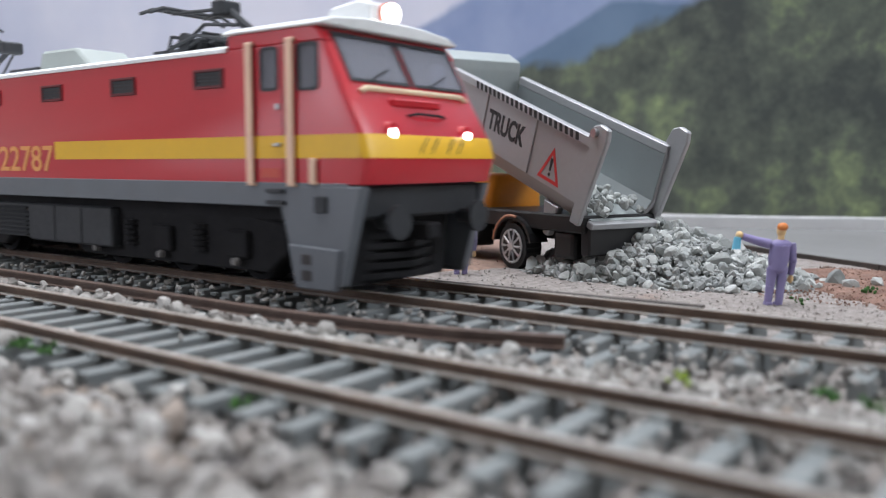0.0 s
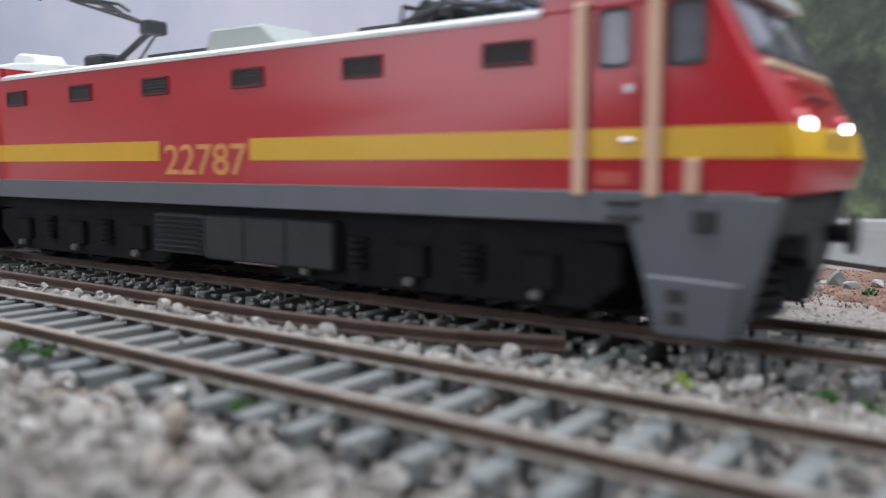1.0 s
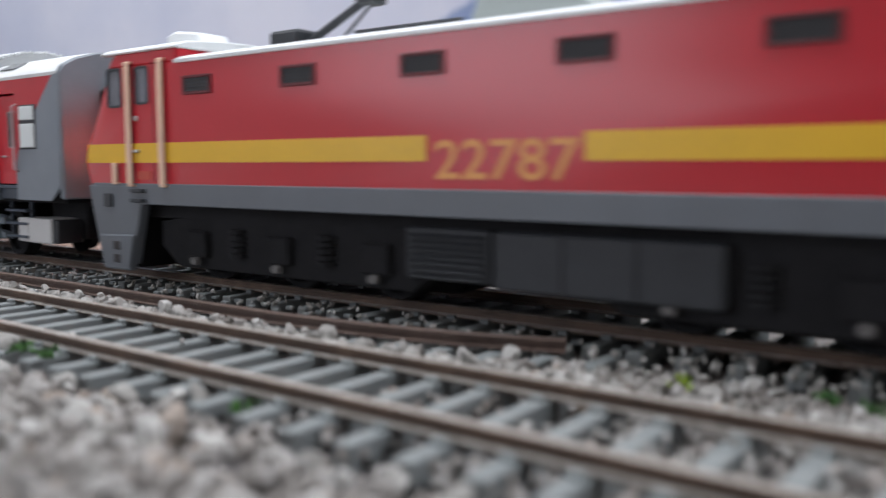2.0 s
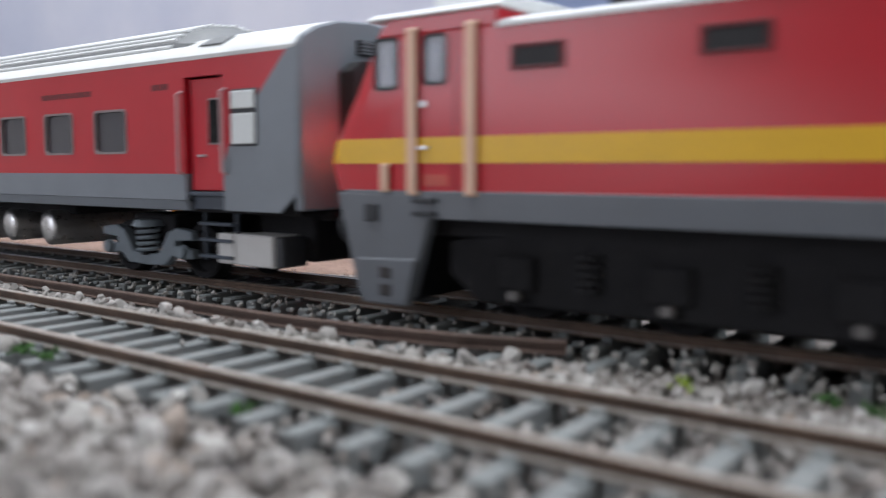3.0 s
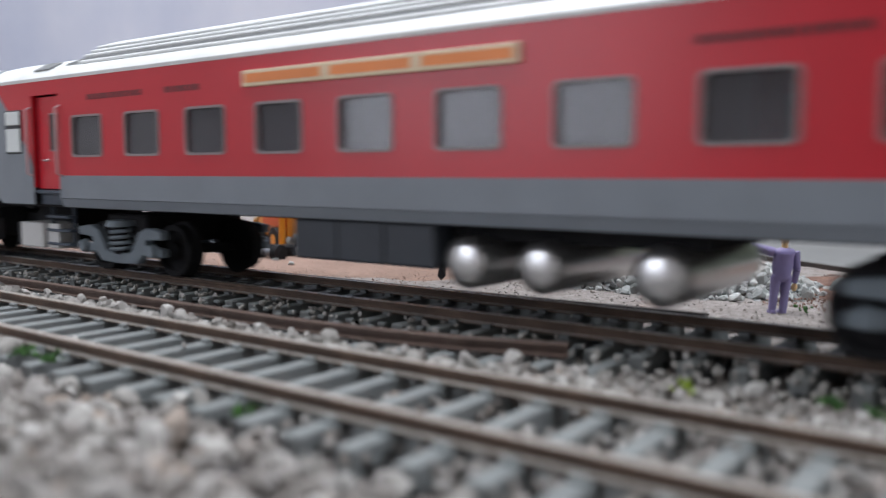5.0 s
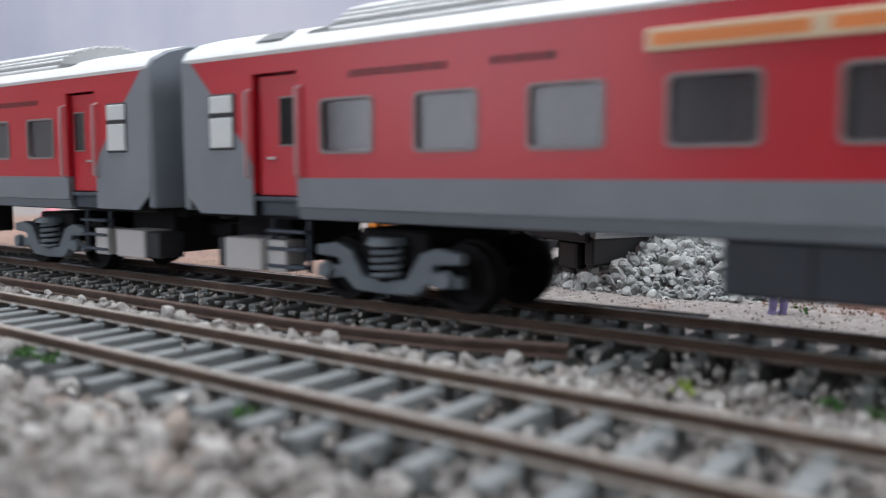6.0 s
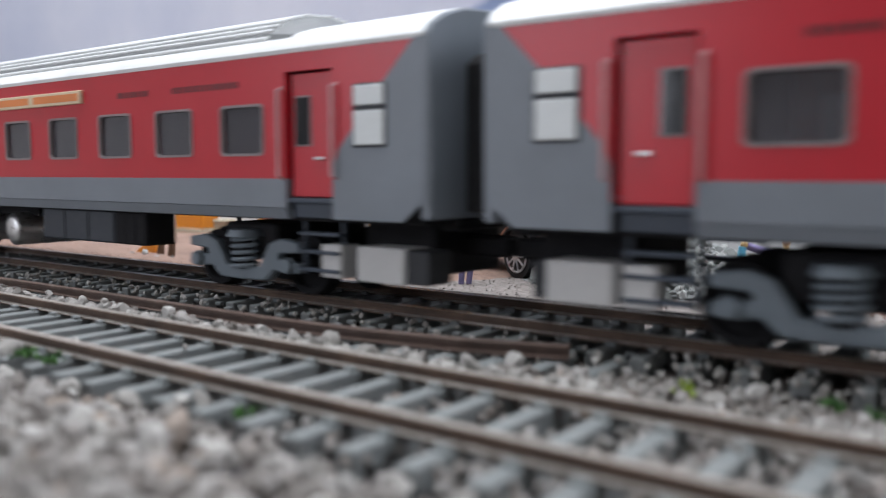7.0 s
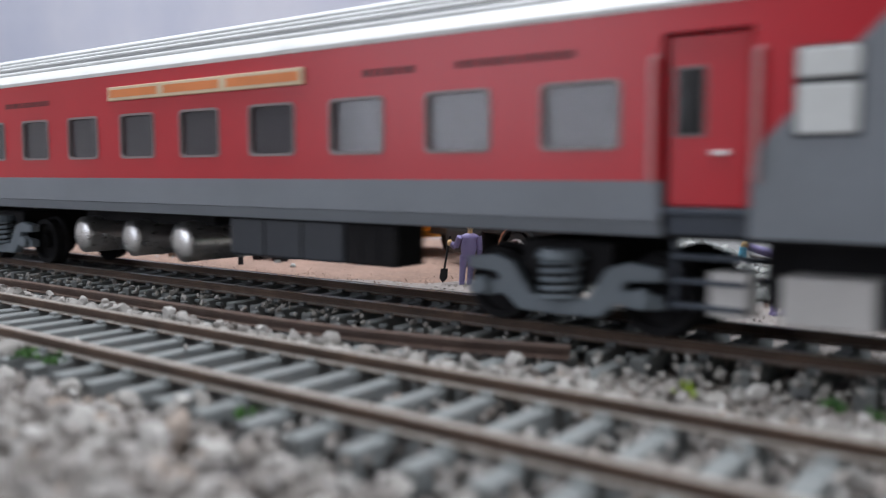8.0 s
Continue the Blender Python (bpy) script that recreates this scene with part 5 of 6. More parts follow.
    scatter("sand_grit", sand, SMALL_CHIPS, SAND_GRIT, "fine pinkish sand grains on the ground", "grit", 17)
    red = []
    for _ in range(4200):
        x, y = rng.uniform(-45, 45), rng.uniform(156, 210)
        red.append((x, y, ground_height(x, y) + 0.7, rng.uniform(0.14, 0.36)))
    scatter("red_grit", red, SMALL_CHIPS, RED_GRIT, "reddish brown earth crumbs", "grit", 8)
    for k, (x, y, z, n, mat, label) in enumerate([(-105.5, 53.2, -1.2, 26, GREEN, "dark green flock tuft by the sleeper ends"), (-99.8, 53.6, -1.4, 14, GREEN, "dark green flock tuft by the sleeper ends"),
                                                  (-64.1, 53.6, -2.0, 16, GREEN, "dark green flock tuft by the sleeper ends"), (-14.0, 91.4, -2.4, 16, GREEN, "dark green flock tuft in the ballast"),
                                                  (-33.2, 89.5, -2.2, 10, LIME, "lime green flock tuft in the ballast"), (-19.5, 95, -3.0, 22, GREEN, "dark green flock tuft in the ballast"),
                                                  (-10.5, 97, -2.6, 20, GREEN, "dark green flock tuft in the ballast"),
                                                  (-28.8, 172, -2.0, 16, GREEN, "small green flock tuft on the earth"),
                                                  (-37.0, 155, -2.6, 10, GREEN, "small green flock tuft on the earth"), (-105, 132, -2.8, 14, GREEN, "small green flock tuft by the rail")]):
        pts = [(x + rng.gauss(0, 0.8), y + rng.gauss(0, 0.8), z + rng.uniform(-0.4, 0.6), rng.uniform(0.3, 0.65)) for _ in range(n)]
        scatter("flock_tuft", pts, SMALL_CHIPS, mat, label, "grass tuft", 20 + k)


def stone_meshes(count, seed, mat):
    out = []
    for i, (v, f) in enumerate(chip_shapes(count, 2, seed, 0.15, 0.9)):
        me = bpy.data.meshes.new("stone")
        me.from_pydata((v * K).tolist(), [], f.tolist())
        me.materials.append(mat)
        out.append(me)
    return out


def rubble_heap():
    """Crushed stone tipped from the truck: a heap of single stones over a core."""
    rng = random.Random(21)
    shapes = stone_meshes(9, 31, RUBBLE)
    H = thing("stone_heap", mm(-72, 182, -3.2), "heap of crushed grey stone tipped behind the truck", "stone heap")

    def top(x, y):
        d = math.hypot(x / 33.0, (y + 3) / 22.0)
        return 11.6 * max(0, 1 - d) ** 0.85
    bm = bmesh.new()
    n, rings = 40, 9
    last = [bm.verts.new((0, -3, 9.8))] * n
    for j in range(1, rings + 1):
        s = j / rings
        cur = []
        for i in range(n):
            a = 2 * math.pi * i / n
            x, y = 33 * s * math.cos(a), -3 + 20 * s * math.sin(a)
            cur.append(bm.verts.new((x, y, max(-1.0, top(x, y) - 1.6 + 0.9 * noise.noise((x * 0.3, y * 0.3, 2))))))
        for i in range(n):
            k = (i + 1) % n
            bm.faces.new((last[i], cur[i], cur[k]) if j == 1 else (last[i], cur[i], cur[k], last[k]))
        last = cur
    part("core", bm, RUBBLE, H)
    k = 0
    while k < 290:
        a, q = rng.uniform(0, 2 * math.pi), rng.random() ** 0.6
        x, y = 35 * q * math.cos(a), -3 + 22 * q * math.sin(a)
        if y > 8:
            continue
        r = rng.uniform(1.0, 2.0) if rng.random() < 0.85 else rng.uniform(1.9, 2.7)
        o = new("stone", rng.choice(shapes))
        o.parent = H
        o.matrix_basis = Matrix.LocRotScale((x * K, y * K, (top(x, y) + rng.uniform(-0.6, 0.5)) * K), Euler((rng.uniform(0, 6), rng.uniform(0, 6), rng.uniform(0, 6))), (r, r, r))
        k += 1
    small = []
    for _ in range(2600):
        a, q = rng.uniform(0, 2 * math.pi), rng.random() ** 0.6
        x, y = 35 * q * math.cos(a), -3 + 22 * q * math.sin(a)
        small.append((x - 72, y + 182, -3.2 + top(x, y) + rng.uniform(-0.9, 0.1), rng.uniform(0.7, 1.5)))
    scatter("crushed_stone_fill", small, SMALL_CHIPS, RUBBLE_FILL, "smaller crushed grey stone within the heap", "stone", 41)
    # stones that rolled clear
    for x, y, r in ((-43, 178, 2.0), (-40, 172, 1.7), (-37, 182, 2.4), (-33, 178, 1.8), (-47, 168, 1.6), (-50, 160, 1.4), (-90, 162, 1.1), (-29, 184, 1.5), (-160, 150, 1.2), (-172, 156, 1.4), (-150, 165, 1.0)):
        o = new("loose_stone", rng.choice(shapes))
        o.matrix_basis = Matrix.LocRotScale((x * K, y * K, (ground_height(x, y) + r * 0.55) * K), Euler((rng.uniform(0, 6), rng.uniform(0, 6), 0)), (r, r, r))
        tagged(o, "loose broken grey stone on the ground", "stone", group="loose stones")
    return shapes


# ---- tipper truck (its own space: x forward, y to the side that faces the track, origin under the rear axle) ----
def truck(shapes):
    T = thing("tipper_truck", mm(-99.3, 178.5, -3.1, 0, 0, 157), "toy tipper truck with raised silver bed and orange cab", "truck")
    bm = bmesh.new()
    for s in (-5, 5):
        box(bm, -24, 74, s - 1.4, s + 1.4, 7.5, 10.8, 0.3)
    for x in (-20, -4, 14, 30, 46, 60):
        box(bm, x, x + 2.5, -5, 5, 7.8, 10.4)
    box(bm, -25, -22, -9.5, 9.5, 5, 11, 0.4)
    ch = part("chassis", bm, BLACK, T, "black ladder chassis")
    bm = bmesh.new()
    box(bm, 16, 34, 5.5, 11.0, 4.0, 10.5, 0.8, 2)
    part("fuel_tank", bm, BLACK, ch)
    bm = bmesh.new()
    box(bm, -20, -13, 6, 9.6, 3.8, 9.6, 1.0, 2)
    part("rear_guard", bm, BLACK, ch)
    for x in (0, 62):
        for s in (-1, 1):
            bm = bmesh.new()
            y0, y1 = s * 7.0, s * 11.4
            cyl(bm, (x, y0, 5.4), (x, y1, 5.4), 5.4, seg=28)
            for k in range(28):
                a = 2 * math.pi * k / 28
                cyl(bm, (x + 5.4 * math.cos(a), s * 7.3, 5.4 + 5.4 * math.sin(a)), (x + 5.4 * math.cos(a), s * 11.1, 5.4 + 5.4 * math.sin(a)), 0.3, seg=5)
            w = part("wheel", bm, TYRE, T, "black treaded tyre with a spoked silver rim")
            bm = bmesh.new()
            cyl(bm, (x, y1, 5.4), (x, y1 + s * 0.2, 5.4), 3.9, seg=24)
            part("rim_dish", bm, BLACK, w)
            bm = bmesh.new()
            for k in range(10):
                a = 2 * math.pi * k / 10
                tube(bm, [(x + 0.7 * math.cos(a), y1 + s * 0.35, 5.4 + 0.7 * math.sin(a)), (x + 3.6 * math.cos(a), y1 + s * 0.35, 5.4 + 3.6 * math.sin(a))], 0.28, 5)
            cyl(bm, (x, y1, 5.4), (x, y1 + s * 0.6, 5.4), 0.9, seg=12)
            for k in range(24):
                a, b = 2 * math.pi * k / 24, 2 * math.pi * (k + 1) / 24
                cyl(bm, (x + 3.8 * math.cos(a), y1 + s * 0.2, 5.4 + 3.8 * math.sin(a)), (x + 3.8 * math.cos(b), y1 + s * 0.2, 5.4 + 3.8 * math.sin(b)), 0.28, seg=5)
            part("rim", bm, RIM, w, "spoked silver rim")
    for s in (-1, 1):       # mudguards with worn edges
        bm = bmesh.new()
        arc = [(7.6 * math.cos(a), 5.4 + 7.2 * math.sin(a)) for a in [0.15 + i * 0.28 for i in range(11)]]
        inner = [(6.9 * math.cos(a), 5.4 + 6.5 * math.sin(a)) for a in [0.15 + i * 0.28 for i in range(11)]]
        prism(bm, arc + inner[::-1], s * 6.8, s * 11.8, "y")
        g = part("mudguard", bm, BLACK, ch)
        bm = bmesh.new()
        tube(bm, [(x, s * 11.8, z) for x, z in arc[:7]], 0.32, 5)
        part("worn_edge", bm, COPPER, g, "copper-coloured worn edge")
    # cab
    bm = bmesh.new()
    prism(bm, [(50, 8), (76, 8), (78, 12), (77.2, 20), (73, 32), (52, 33), (50, 31)], -11.5, 11.5, "y", b=1.2, seg=2)
    cab = part("cab", bm, CAB_ORANGE, T, "orange truck cab", smooth=35)
    bm = bmesh.new()
    box(bm, 57, 71, 11.2, 11.8, 21, 29.5, 0.3)
    box(bm, 57, 71, -11.8, -11.2, 21, 29.5, 0.3)
    part("side_window", bm, DARK_GLASS, cab)
    bm = bmesh.new()
    prism(bm, [(77.0, 20.6), (77.6, 20.8), (73.6, 31.2), (73.0, 31)], -10, 10, "y")
    part("windscreen", bm, DARK_GLASS, cab)
    bm = bmesh.new()
    box(bm, 74, 80, -11.8, 11.8, 4.2, 9.2, 0.8, 2)
    part("bumper", bm, CAB_ORANGE, cab)
    bm = bmesh.new()
    prism(bm, [(-9, 9.5), (-9, 18.5), (-6.5, 22), (5.5, 22), (8, 18.5), (8, 9.5)], 15.5, 34, "x", b=2.2, seg=3)
    part("engine_cover", bm, CAB_ORANGE, T, "rounded orange engine cover under the bed", smooth=40)
    bm = bmesh.new()
    box(bm, 24, 30, 7.6, 10.6, 13.4, 17.6, 0.5)
    gr = part("grille_box", bm, GREY, T, "grey slatted box")
    for k in range(3):
        bm = bmesh.new()
        box(bm, 24.6, 29.4, 10.5, 10.75, 13.6 + k * 1.1, 14.1 + k * 1.1)
        part("slat", bm, BLACK, gr)
    bm = bmesh.new()
    box(bm, -24, 37, -10.6, 10.6, 9.8, 13.6, 0.4)
    part("deck", bm, BLACK, T)
    # hydraulic ram
    bm = bmesh.new()
    cyl(bm, (34.5, 10.4, 12), (29.5, 10.4, 19), 1.5, 1.3, 12)
    cyl(bm, (29.5, 10.4, 19), (25, 10.4, 25.5), 1.1, seg=12)
    part("ram", bm, BLACK, T, "black hydraulic ram")
    # bed, hinged at the tail
    B = part("bed", bmesh.new(), BED, T, "silver tipping bed, raised", at=mm(BED_AT[0], BED_AT[1], BED_AT[2], 0, -BED_TILT, 0))
    W, Lb, Hb = BED_W / 2, BED_L, BED_H
    bm = bmesh.new()
    prism(bm, [(0, -W + 2.5), (0, W - 2.5), (Lb, W - 2.5), (Lb, -W + 2.5)], -0.6, 0.6, "z")
    part("bed_floor", bm, BED_IN, B)
    for s in (-1, 1):
        top = Hb - (1.3 if s < 0 else 0)
        bm = bmesh.new()
        # side wall with a flared lower edge
        prism(bm, [(s * (W - 2.6), -0.6), (s * W, 3.2), (s * W, top), (s * (W - 1.1), top), (s * (W - 1.1), 3.6), (s * (W - 3.2), 0.6)], 2.2, Lb, "x", b=0.15)
        sw = part("side_wall", bm, BED, B, "silver bed side wall")
        bm = bmesh.new()
        prism(bm, [(s * (W - 3.1), 0.65), (s * (W - 1.15), 3.65), (s * (W - 1.15), top - 1.8), (s * (W - 1.3), top - 1.8), (s * (W - 1.3), 3.75), (s * (W - 3.2), 0.75)], 2.4, Lb - 0.4, "x")
        part("liner", bm, LINER, sw, "dark grey inner lining")
        for x in (22.5, 43):
            bm = bmesh.new()
            box(bm, x - 0.7, x + 0.7, s * (W - 0.2), s * (W + 0.35), 3.2, top - 1.6, 0.16)
            part("side_rib", bm, BED, sw)
        bm = bmesh.new()
        prism(bm, [(2.2, s * (W - 1.3)), (Lb, s * (W - 1.3)), (Lb, s * (W + 0.7)), (2.2, s * (W + 0.7))], top - 1.7, top + 0.3, "z", b=0.2)
        part("top_rail", bm, BED, sw)
        for k in range(22):
            bm = bmesh.new()
            x = 6.5 + k * 1.9
            prism(bm, [(x, top - 1.5), (x + 0.95, top - 1.5), (x + 1.5, top + 0.1), (x + 0.55, top + 0.1)], s * (W + 0.55), s * (W + 0.8), "y")
            part("hazard_dash", bm, BLACK_INK, sw)
        # tail post with its pin
        bm = bmesh.new()
        prism(bm, [(0.6, -0.8), (3.6, -0.8), (2.8, Hb - 2), (4.2, Hb - 0.5), (3.2, Hb + 2.6), (1.2, Hb + 3.6), (-1.4, Hb + 3.2), (-1.9, Hb + 1)], s * (W - 0.5), s * (W + 0.8), "y", b=0.3)
        tp = part("tail_post", bm, BED, B, "rounded silver tail post")
        bm = bmesh.new()
        cyl(bm, (1.8, s * (W + 0.7), Hb + 1.6), (1.8, s * (W + 1.6), Hb + 1.6), 0.9, seg=12)
        part("pin", bm, STEEL, tp)
        bm = bmesh.new()
        prism(bm, [(10.5, -0.5), (16, -0.5), (13.6, -8.0), (11.9, -8.0)], s * 7.4, s * 9.4, "y", b=0.3)
        part("hinge_arm", bm, BED, B)
    bm = bmesh.new()
    prism(bm, [(Lb - 1.2, -0.6), (Lb, -0.6), (Lb + 3, Hb + 0.5), (Lb + 8, Hb + 2.0), (Lb + 8, Hb + 3.2), (Lb + 2, Hb + 2.2), (Lb + 1.4, Hb)], -W + 0.4, W - 0.4, "y", b=0.2)
    part("front_wall", bm, BED_IN, B, "silver headboard with a cab guard")
    bm = bmesh.new()
    box(bm, -1.4, 0.5, -W + 1.5, W - 1.5, -0.9, 0.5, 0.2)
    part("tail_lip", bm, BED, B)
    for s in (1, -1):
        turn = 180 if s > 0 else 0
        lettering("lettering", "TRUCK", 4.4, BLACK_INK, B, mm(33.4, s * (W + 0.02), 8.2, 90, 0, turn), "black printed word", stretch=0.72, bold=0.2)
        bm = bmesh.new()
        t = [(10.2, 4.2), (18.2, 4.2), (14.2, 11.8)]
        c = (14.2, 6.7)
        q = [((x - c[0]) * 0.7 + c[0], (z - c[1]) * 0.7 + c[1]) for x, z in t]
        for i in range(3):
            k = (i + 1) % 3
            prism(bm, [t[i], t[k], q[k], q[i]], s * W, s * (W + 0.08), "y")
        part("warning_sign", bm, RED_INK, B, "red warning triangle print")
        bm = bmesh.new()
        prism(bm, [(13.95, 6.6), (14.45, 6.6), (14.65, 9.4), (13.75, 9.4)], s * W, s * (W + 0.08), "y")
        cyl(bm, (14.2, s * W, 5.8), (14.2, s * (W + 0.08), 5.8), 0.4, seg=10)
        part("exclamation_mark", bm, BLACK_INK, B)
    # stones still in the bed
    rng = random.Random(77)
    for _ in range(80):
        r = rng.uniform(0.8, 1.5)
        o = new("stone", rng.choice(shapes))
        o.parent = B
        x = rng.uniform(0.5, 15)
        o.matrix_basis = Matrix.LocRotScale((x * K, rng.uniform(-W + 3, W - 3) * K, (0.7 + rng.random() * (4.2 - x * 0.15)) * K), Euler((rng.uniform(0, 6), rng.uniform(0, 6), 0)), (r, r, r))
    return T


BED_AT, BED_TILT, BED_W, BED_L, BED_H = (-25.0, 0.6, 12.0), 19.5, 21.7, 60.0, 17.5


# ---- figures: small painted dolls ----
def worker(name, m, label, arm_out):
    bm = bmesh.new()
    for s in (-1, 1):
        cyl(bm, (0.25 * s, s * 1.0, 0.2), (0.1 * s, s * 1.05, 3.9), 0.72, 0.85, 12, 0)
        cyl(bm, (0.1 * s, s * 1.05, 3.9), (0, s * 1.0, 7.4), 0.85, 1.15, 12, 0)
        box(bm, -0.7, 1.4, s * 1.0 - 0.65, s * 1.0 + 0.65, -0.1, 0.7, 0.3, 2, 3)
    blob(bm, (0, 0, 7.4), 1.35, 2.0, 1.3, 3, 0)
    cyl(bm, (0, 0, 7.2), (0, 0, 12.0), 1.75, 2.0, 16, 0)
    blob(bm, (0, 0, 9.6), 1.55, 2.1, 3.2, 3, 0)
    blob(bm, (0, 0, 12.0), 1.35, 2.35, 1.2, 3, 0)
    cyl(bm, (0, 0, 12.6), (0.1, 0, 14.2), 0.65, 0.6, 10, 1)
    blob(bm, (0.2, 0, 14.9), 0.98, 0.92, 1.35, 3, 1)
    blob(bm, (-0.1, 0, 15.6), 1.1, 1.08, 0.85, 3, 2)
    # one arm hangs, the other reaches out or holds the shovel
    cyl(bm, (0, -2.3, 12.3), (-0.2, -2.9, 8.8), 0.85, 0.75, 10, 0)
    cyl(bm, (-0.2, -2.9, 8.8), (0.5, -3.0, 6.2), 0.75, 0.6, 10, 0)
    blob(bm, (0.5, -3.1, 5.2), 0.65, 0.6, 0.85, 2, 1)
    if arm_out:
        cyl(bm, (0, 2.2, 12.2), (0.3, 5.0, 12.9), 1.0, 0.85, 10, 0)
        cyl(bm, (0.3, 5.0, 12.9), (0.6, 7.6, 13.7), 0.85, 0.7, 10, 0)
        blob(bm, (0.6, 8.3, 14.0), 0.75, 0.8, 0.75, 2, 1)
        cyl(bm, (0.6, 8.6, 11.2), (0.6, 8.6, 13.6), 0.85, 0.7, 10, 4)
    else:
        cyl(bm, (0, 2.4, 12.2), (0.9, 3.3, 9.6), 0.95, 0.85, 10, 0)
        cyl(bm, (0.9, 3.3, 9.6), (1.2, 4.6, 10.4), 0.85, 0.7, 10, 0)
        blob(bm, (1.2, 5.0, 10.6), 0.7, 0.7, 0.9, 2, 1)
        cyl(bm, (1.2, 5.0, 12.4), (1.2, 5.8, 4.0), 0.32, seg=6, mi=5)
        prism(bm, [(4.9, 4.0), (6.7, 4.0), (6.9, 1.6), (5.9, 0.3), (4.8, 1.6)], 1.0, 1.4, "x", mi=5)
    for v in bm.verts:      # a slight lean
        v.co.y += 0.7 - 0.085 * v.co.z
    bmesh.ops.scale(bm, verts=bm.verts, vec=(0.86, 0.86, 0.88))
    ob = part(name, bm, [LILAC, SKIN, HELMET, LILAC, CYAN, UNDER], None, at=m, smooth=50)
    return tagged(ob, label, "figurine")


def figures():
    worker("worker_figurine", mm(-40.0, 152.4, -3.2, 0, 0, 127), "lilac toy worker figurine holding out a blue bottle", True)
    worker("worker_figurine", mm(-107.6, 153.5, -3.2, 0, 0, 127), "lilac toy worker figurine leaning on a dark shovel", False)


def clutter(shapes):
    bm = bmesh.new()
    cyl(bm, (0, 0, 0), (0, 0, 15), 0.7, 0.6, 8)
    box(bm, -1.4, 1.4, -1.4, 1.4, 0, 0.8, 0.2)
    tagged(part("lineside_post", bm, UNDER, None, at=mm(-176, 146.5, -3.3)), "dark brown lineside post beside the track", "post")
    bm = bmesh.new()
    for x in (-3.2, 3.2):
        cyl(bm, (x, -1, 1.7), (x, 1, 1.7), 1.9, seg=14)
    box(bm, -5, 5, -1.2, 1.2, 1.6, 4.2, 0.6)
    tagged(part("scrap_axle", bm, UNDER, None, at=mm(-180, 164, -3.3, 0, 0, 20)), "dark scrap wheel pair lying on the ground", "scrap")
    bm = bmesh.new()
    blob(bm, (0, 0, 4.2), 6.0, 4.2, 4.4, 3)
    box(bm, -5, 5, -3, 3, 0, 1.4, 0.5)
    tagged(part("pink_toy_car", bm, PINK, None, at=mm(-372, 203, -3.3, 0, 0, 20), smooth=40), "glossy pink rounded toy car on the ground", "toy car")
    # orange skip and a beige crate
    S = thing("orange_skip", mm(-287, 217, -3.3, 0, 0, 8), "orange open skip standing on the sandy ground", "skip")
    bm = bmesh.new()
    prism(bm, [(-7, 2.4), (7, 2.4), (8.5, 14), (-8.5, 14)], -5, 5, "y", b=0.5)
    part("tub", bm, CAB_ORANGE, S)
    bm = bmesh.new()
    box(bm, -7.5, 7.5, -5.4, 5.4, 0, 2.6, 0.5)
    part("base", bm, BEIGE, S, "beige base")
    bm = bmesh.new()
    box(bm, -4.2, 4.2, -3.2, 3.2, 0, 7.4, 0.7, 2)
    box(bm, -4.5, 4.5, -3.5, 3.5, 6.2, 7.6, 0.4)
    tagged(part("beige_crate", bm, BEIGE, None, at=mm(-254, 206, -3.3, 0, 0, 15)), "pale beige lidded crate on the ground", "crate")
    # small loader
    V = thing("orange_loader", mm(-194, 181, -3.2, 0, 0, 160), "small orange toy loader behind white rubble", "loader")
    bm = bmesh.new()
    prism(bm, [(-12, 5), (10, 5), (12, 8), (9, 14), (-1, 15), (-3, 19), (-11, 19), (-12.5, 12)], -5.5, 5.5, "y", b=0.9, seg=2)
    vb = part("body", bm, CAB_ORANGE, V, smooth=40)
    bm = bmesh.new()
    box(bm, -11.6, 6, 5.3, 5.9, 8, 14, 0.2)
    part("side_panel", bm, RED_ORANGE, vb, "red-orange side panel")
    bm = bmesh.new()
    box(bm, -9.8, -4.2, -5.8, 5.8, 13.8, 18.2, 0.3)
    part("cab_window", bm, DARK_GLASS, vb)
    for x in (-4.5, 8.5):
        for y in (-5.6, 5.6):
            bm = bmesh.new()
            cyl(bm, (x, y - 1.3, 4.0), (x, y + 1.3, 4.0), 4.0, seg=22)
            w = part("wheel", bm, TYRE, V)
            bm = bmesh.new()
            cyl(bm, (x, y - 1.4, 4.0), (x, y + 1.4, 4.0), 1.8, seg=16)
            part("hub", bm, CAB_ORANGE, w)
    bm = bmesh.new()
    tube(bm, [(8, 4.4, 11), (15, 4.4, 9), (17, 4.4, 2.5)], 1.1, 8)
    part("lift_arm", bm, OCHRE, V)
    bm = bmesh.new()
    prism(bm, [(15.5, 0.2), (22, 0.2), (22, 0.9), (17, 1.2), (16.6, 6.5), (15.5, 6.5)], -7, 7, "y", b=0.2)
    part("bucket", bm, OCHRE, V)
    bm = bmesh.new()
    tube(bm, [(-10.0, 4.4, 12.5), (-11.0, 6.6, 12.0), (-11.4, 6.8, 0.6)], 1.0, 8)
    box(bm, -13.0, -9.8, 5.6, 8.0, 0, 0.7, 0.15)
    part("outrigger_leg", bm, CAB_ORANGE, V)
    rng = random.Random(9)
    R = thing("white_rubble", mm(-179.5, 174, -3.2), "low heap of white rubble on the sandy ground", "stone heap")
    for _ in range(46):
        q, a = rng.random() ** 0.6, rng.uniform(0, 6.28)
        r = rng.uniform(1.0, 2.4)
        o = new("stone", rng.choice(shapes))
        o.parent = R
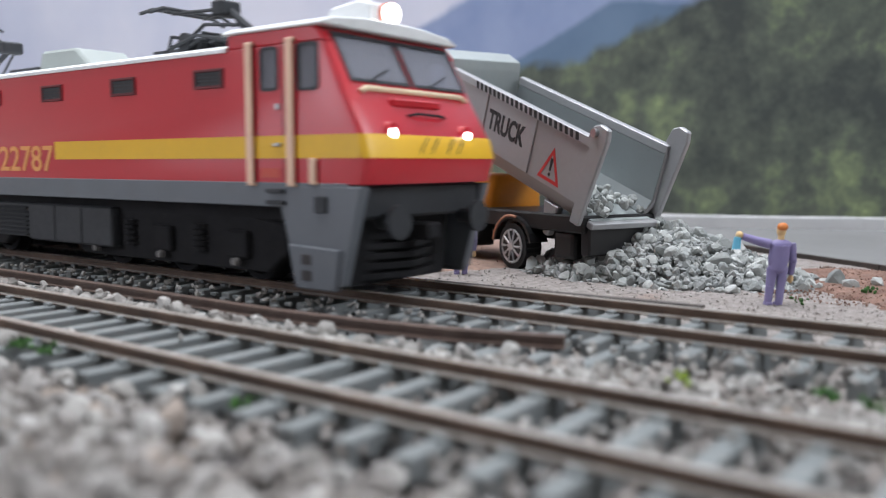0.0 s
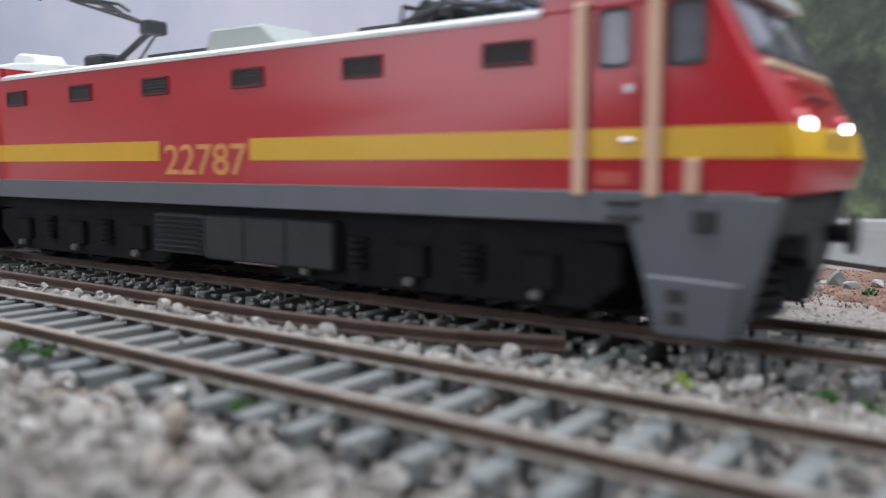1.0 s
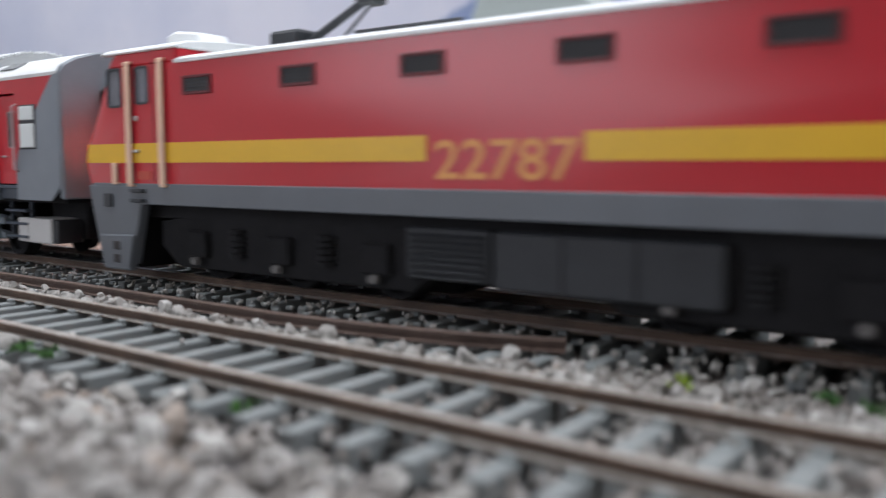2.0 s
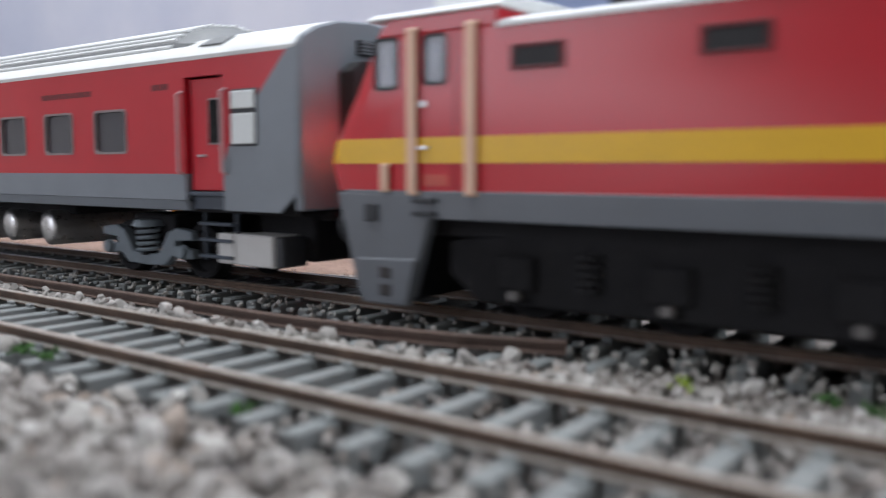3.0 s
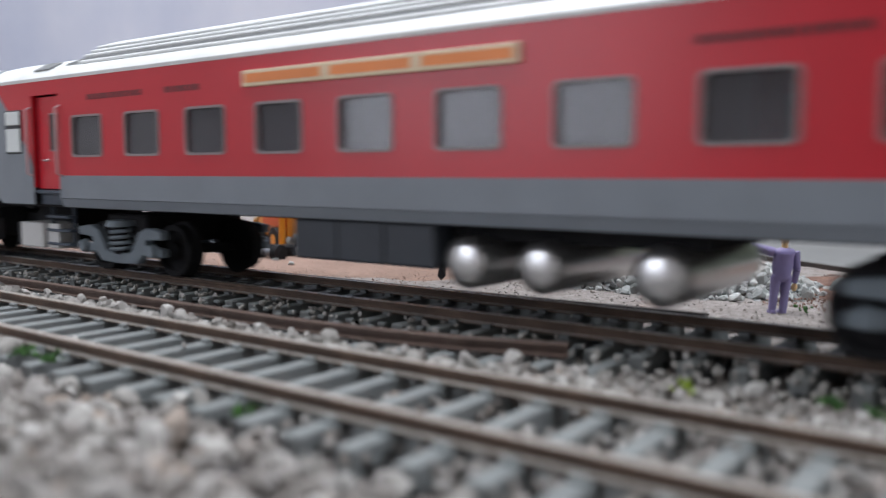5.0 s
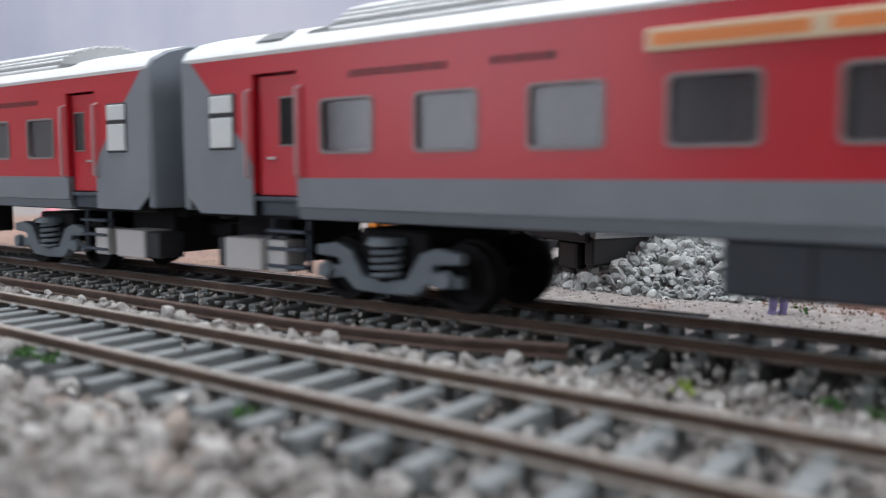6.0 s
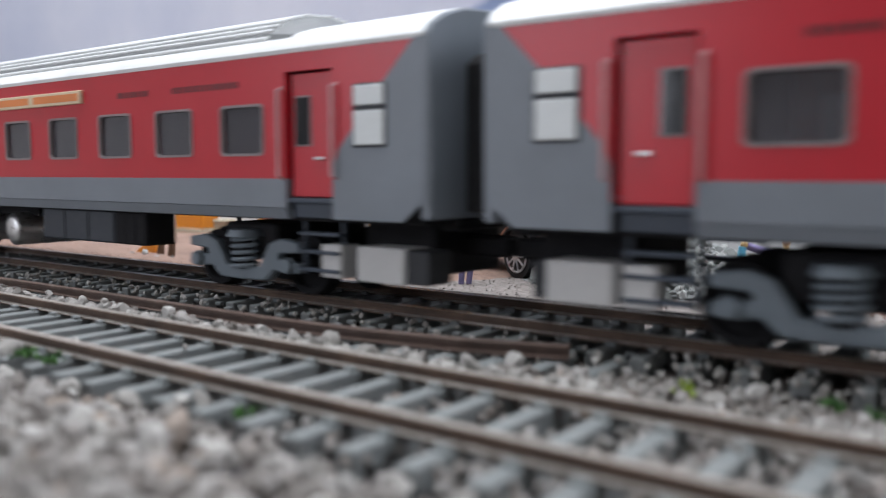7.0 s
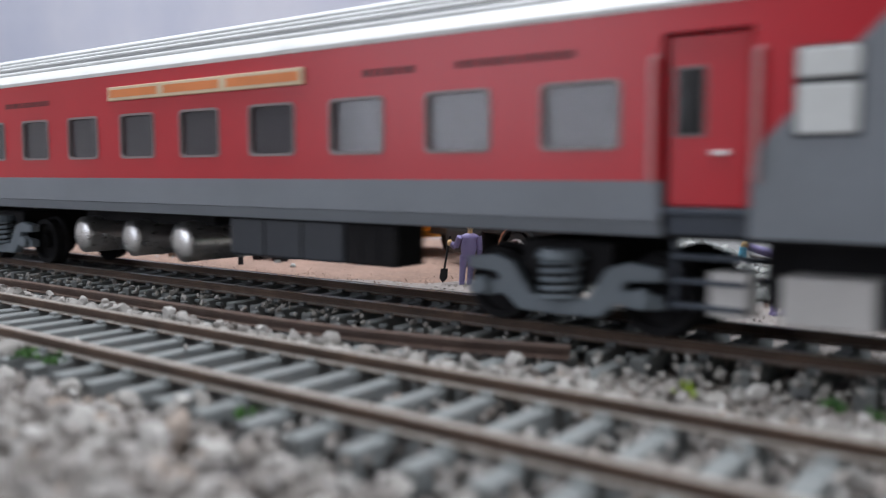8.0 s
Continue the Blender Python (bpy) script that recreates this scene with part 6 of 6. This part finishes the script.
        o.matrix_basis = Matrix.LocRotScale((9.5 * q * math.cos(a) * K, 4 * q * math.sin(a) * K, (r * 0.5 + 8.0 * (1 - q)) * K), Euler((rng.uniform(0, 6), rng.uniform(0, 6), 0)), (r, r, r))
    W = thing("loose_wheelset", mm(-178.5, 159, -3.2), "loose dark wheel pair on a grey axle beside the rail", "wheelset")
    bm = bmesh.new()
    cyl(bm, (-3.6, 0, 2.3), (3.6, 0, 2.3), 1.1, seg=12)
    part("axle", bm, GREY, W)
    for x in (-4.0, 4.0):
        bm = bmesh.new()
        cyl(bm, (x - 1.1, 0, 2.3), (x + 1.1, 0, 2.3), 2.3, seg=20)
        cyl(bm, (x - 1.3, 0, 2.3), (x + 1.3, 0, 2.3), 1.0, seg=14)
        part("wheel", bm, UNDER, W)
    # scraps by the rail: an orange plank with brown stumps
    bm = bmesh.new()
    prism(bm, [(-4.5, 0), (3.5, 0.4), (4.5, 3.4), (1.5, 4.4), (-3, 1.8)], -1.0, 1.0, "y", b=0.3)
    tagged(part("orange_offcut", bm, CAB_ORANGE, None, at=mm(-224, 151, -3.2, 0, 0, 10)), "orange plastic offcut lying beside the rail", "scrap")
    for x, y, h in ((-216, 150, 4.6), (-208, 148, 5.2)):
        bm = bmesh.new()
        cyl(bm, (0, 0, 0), (0.5, 0.2, h), 1.2, 0.9, 9)
        tagged(part("brown_stump", bm, STUMP, None, at=mm(x, y, -3.3)), "short brown wooden stump beside the rail", "stump")
    for x, y, r in ((-219, 147, 1.3), (-212, 146, 1.2), (-205, 146, 1.0), (-226, 147, 1.1)):
        o = new("white_stone", rng.choice(shapes))
        o.matrix_basis = Matrix.LocRotScale((x * K, y * K, (ground_height(x, y) + r * 0.5) * K), Euler((rng.uniform(0, 6), 1, 0)), (r, r, r))
        tagged(o, "loose pale stone beside the rail", "stone", group="loose stones")


# ---- building it ----
structure()
ground()
tracks()
engine = locomotive()
first_coach = coach(mm(-419.5, TRACK_Y, 0), "red and grey passenger coach with a ribbed pale roof",
                    ((10.6, 3.9, 8.4), (22.8, 3.7, 8.4), (40.0, 3.9, 8.4)), ((-24.8, 5.2, BLUE_BLACK),), -1)
second_coach = coach(mm(-675.5, TRACK_Y, 0, 0, 0, 180), "red and grey passenger coach following behind the first",
                     ((3.1, 3.9, 8.4), (19.8, 3.7, 8.4), (37.7, 3.9, 8.4)), ((-39.5, -11.4, BLUE_BLACK), (-50.6, -39.8, UNDER)), 1)
stone_shapes = rubble_heap()
truck(stone_shapes)
figures()
clutter(stone_shapes)
ballast()


def motions():
    walk(engine, [(t, mm(-187.5 + s, TRACK_Y, 0)) for t, s in LOCO_RUN])
    walk(first_coach, [(t, mm(-419.5 + s, TRACK_Y, 0)) for t, s in RUN])
    walk(second_coach, [(t, mm(-675.5 + s, TRACK_Y, 0, 0, 0, 180)) for t, s in RUN])


motions()
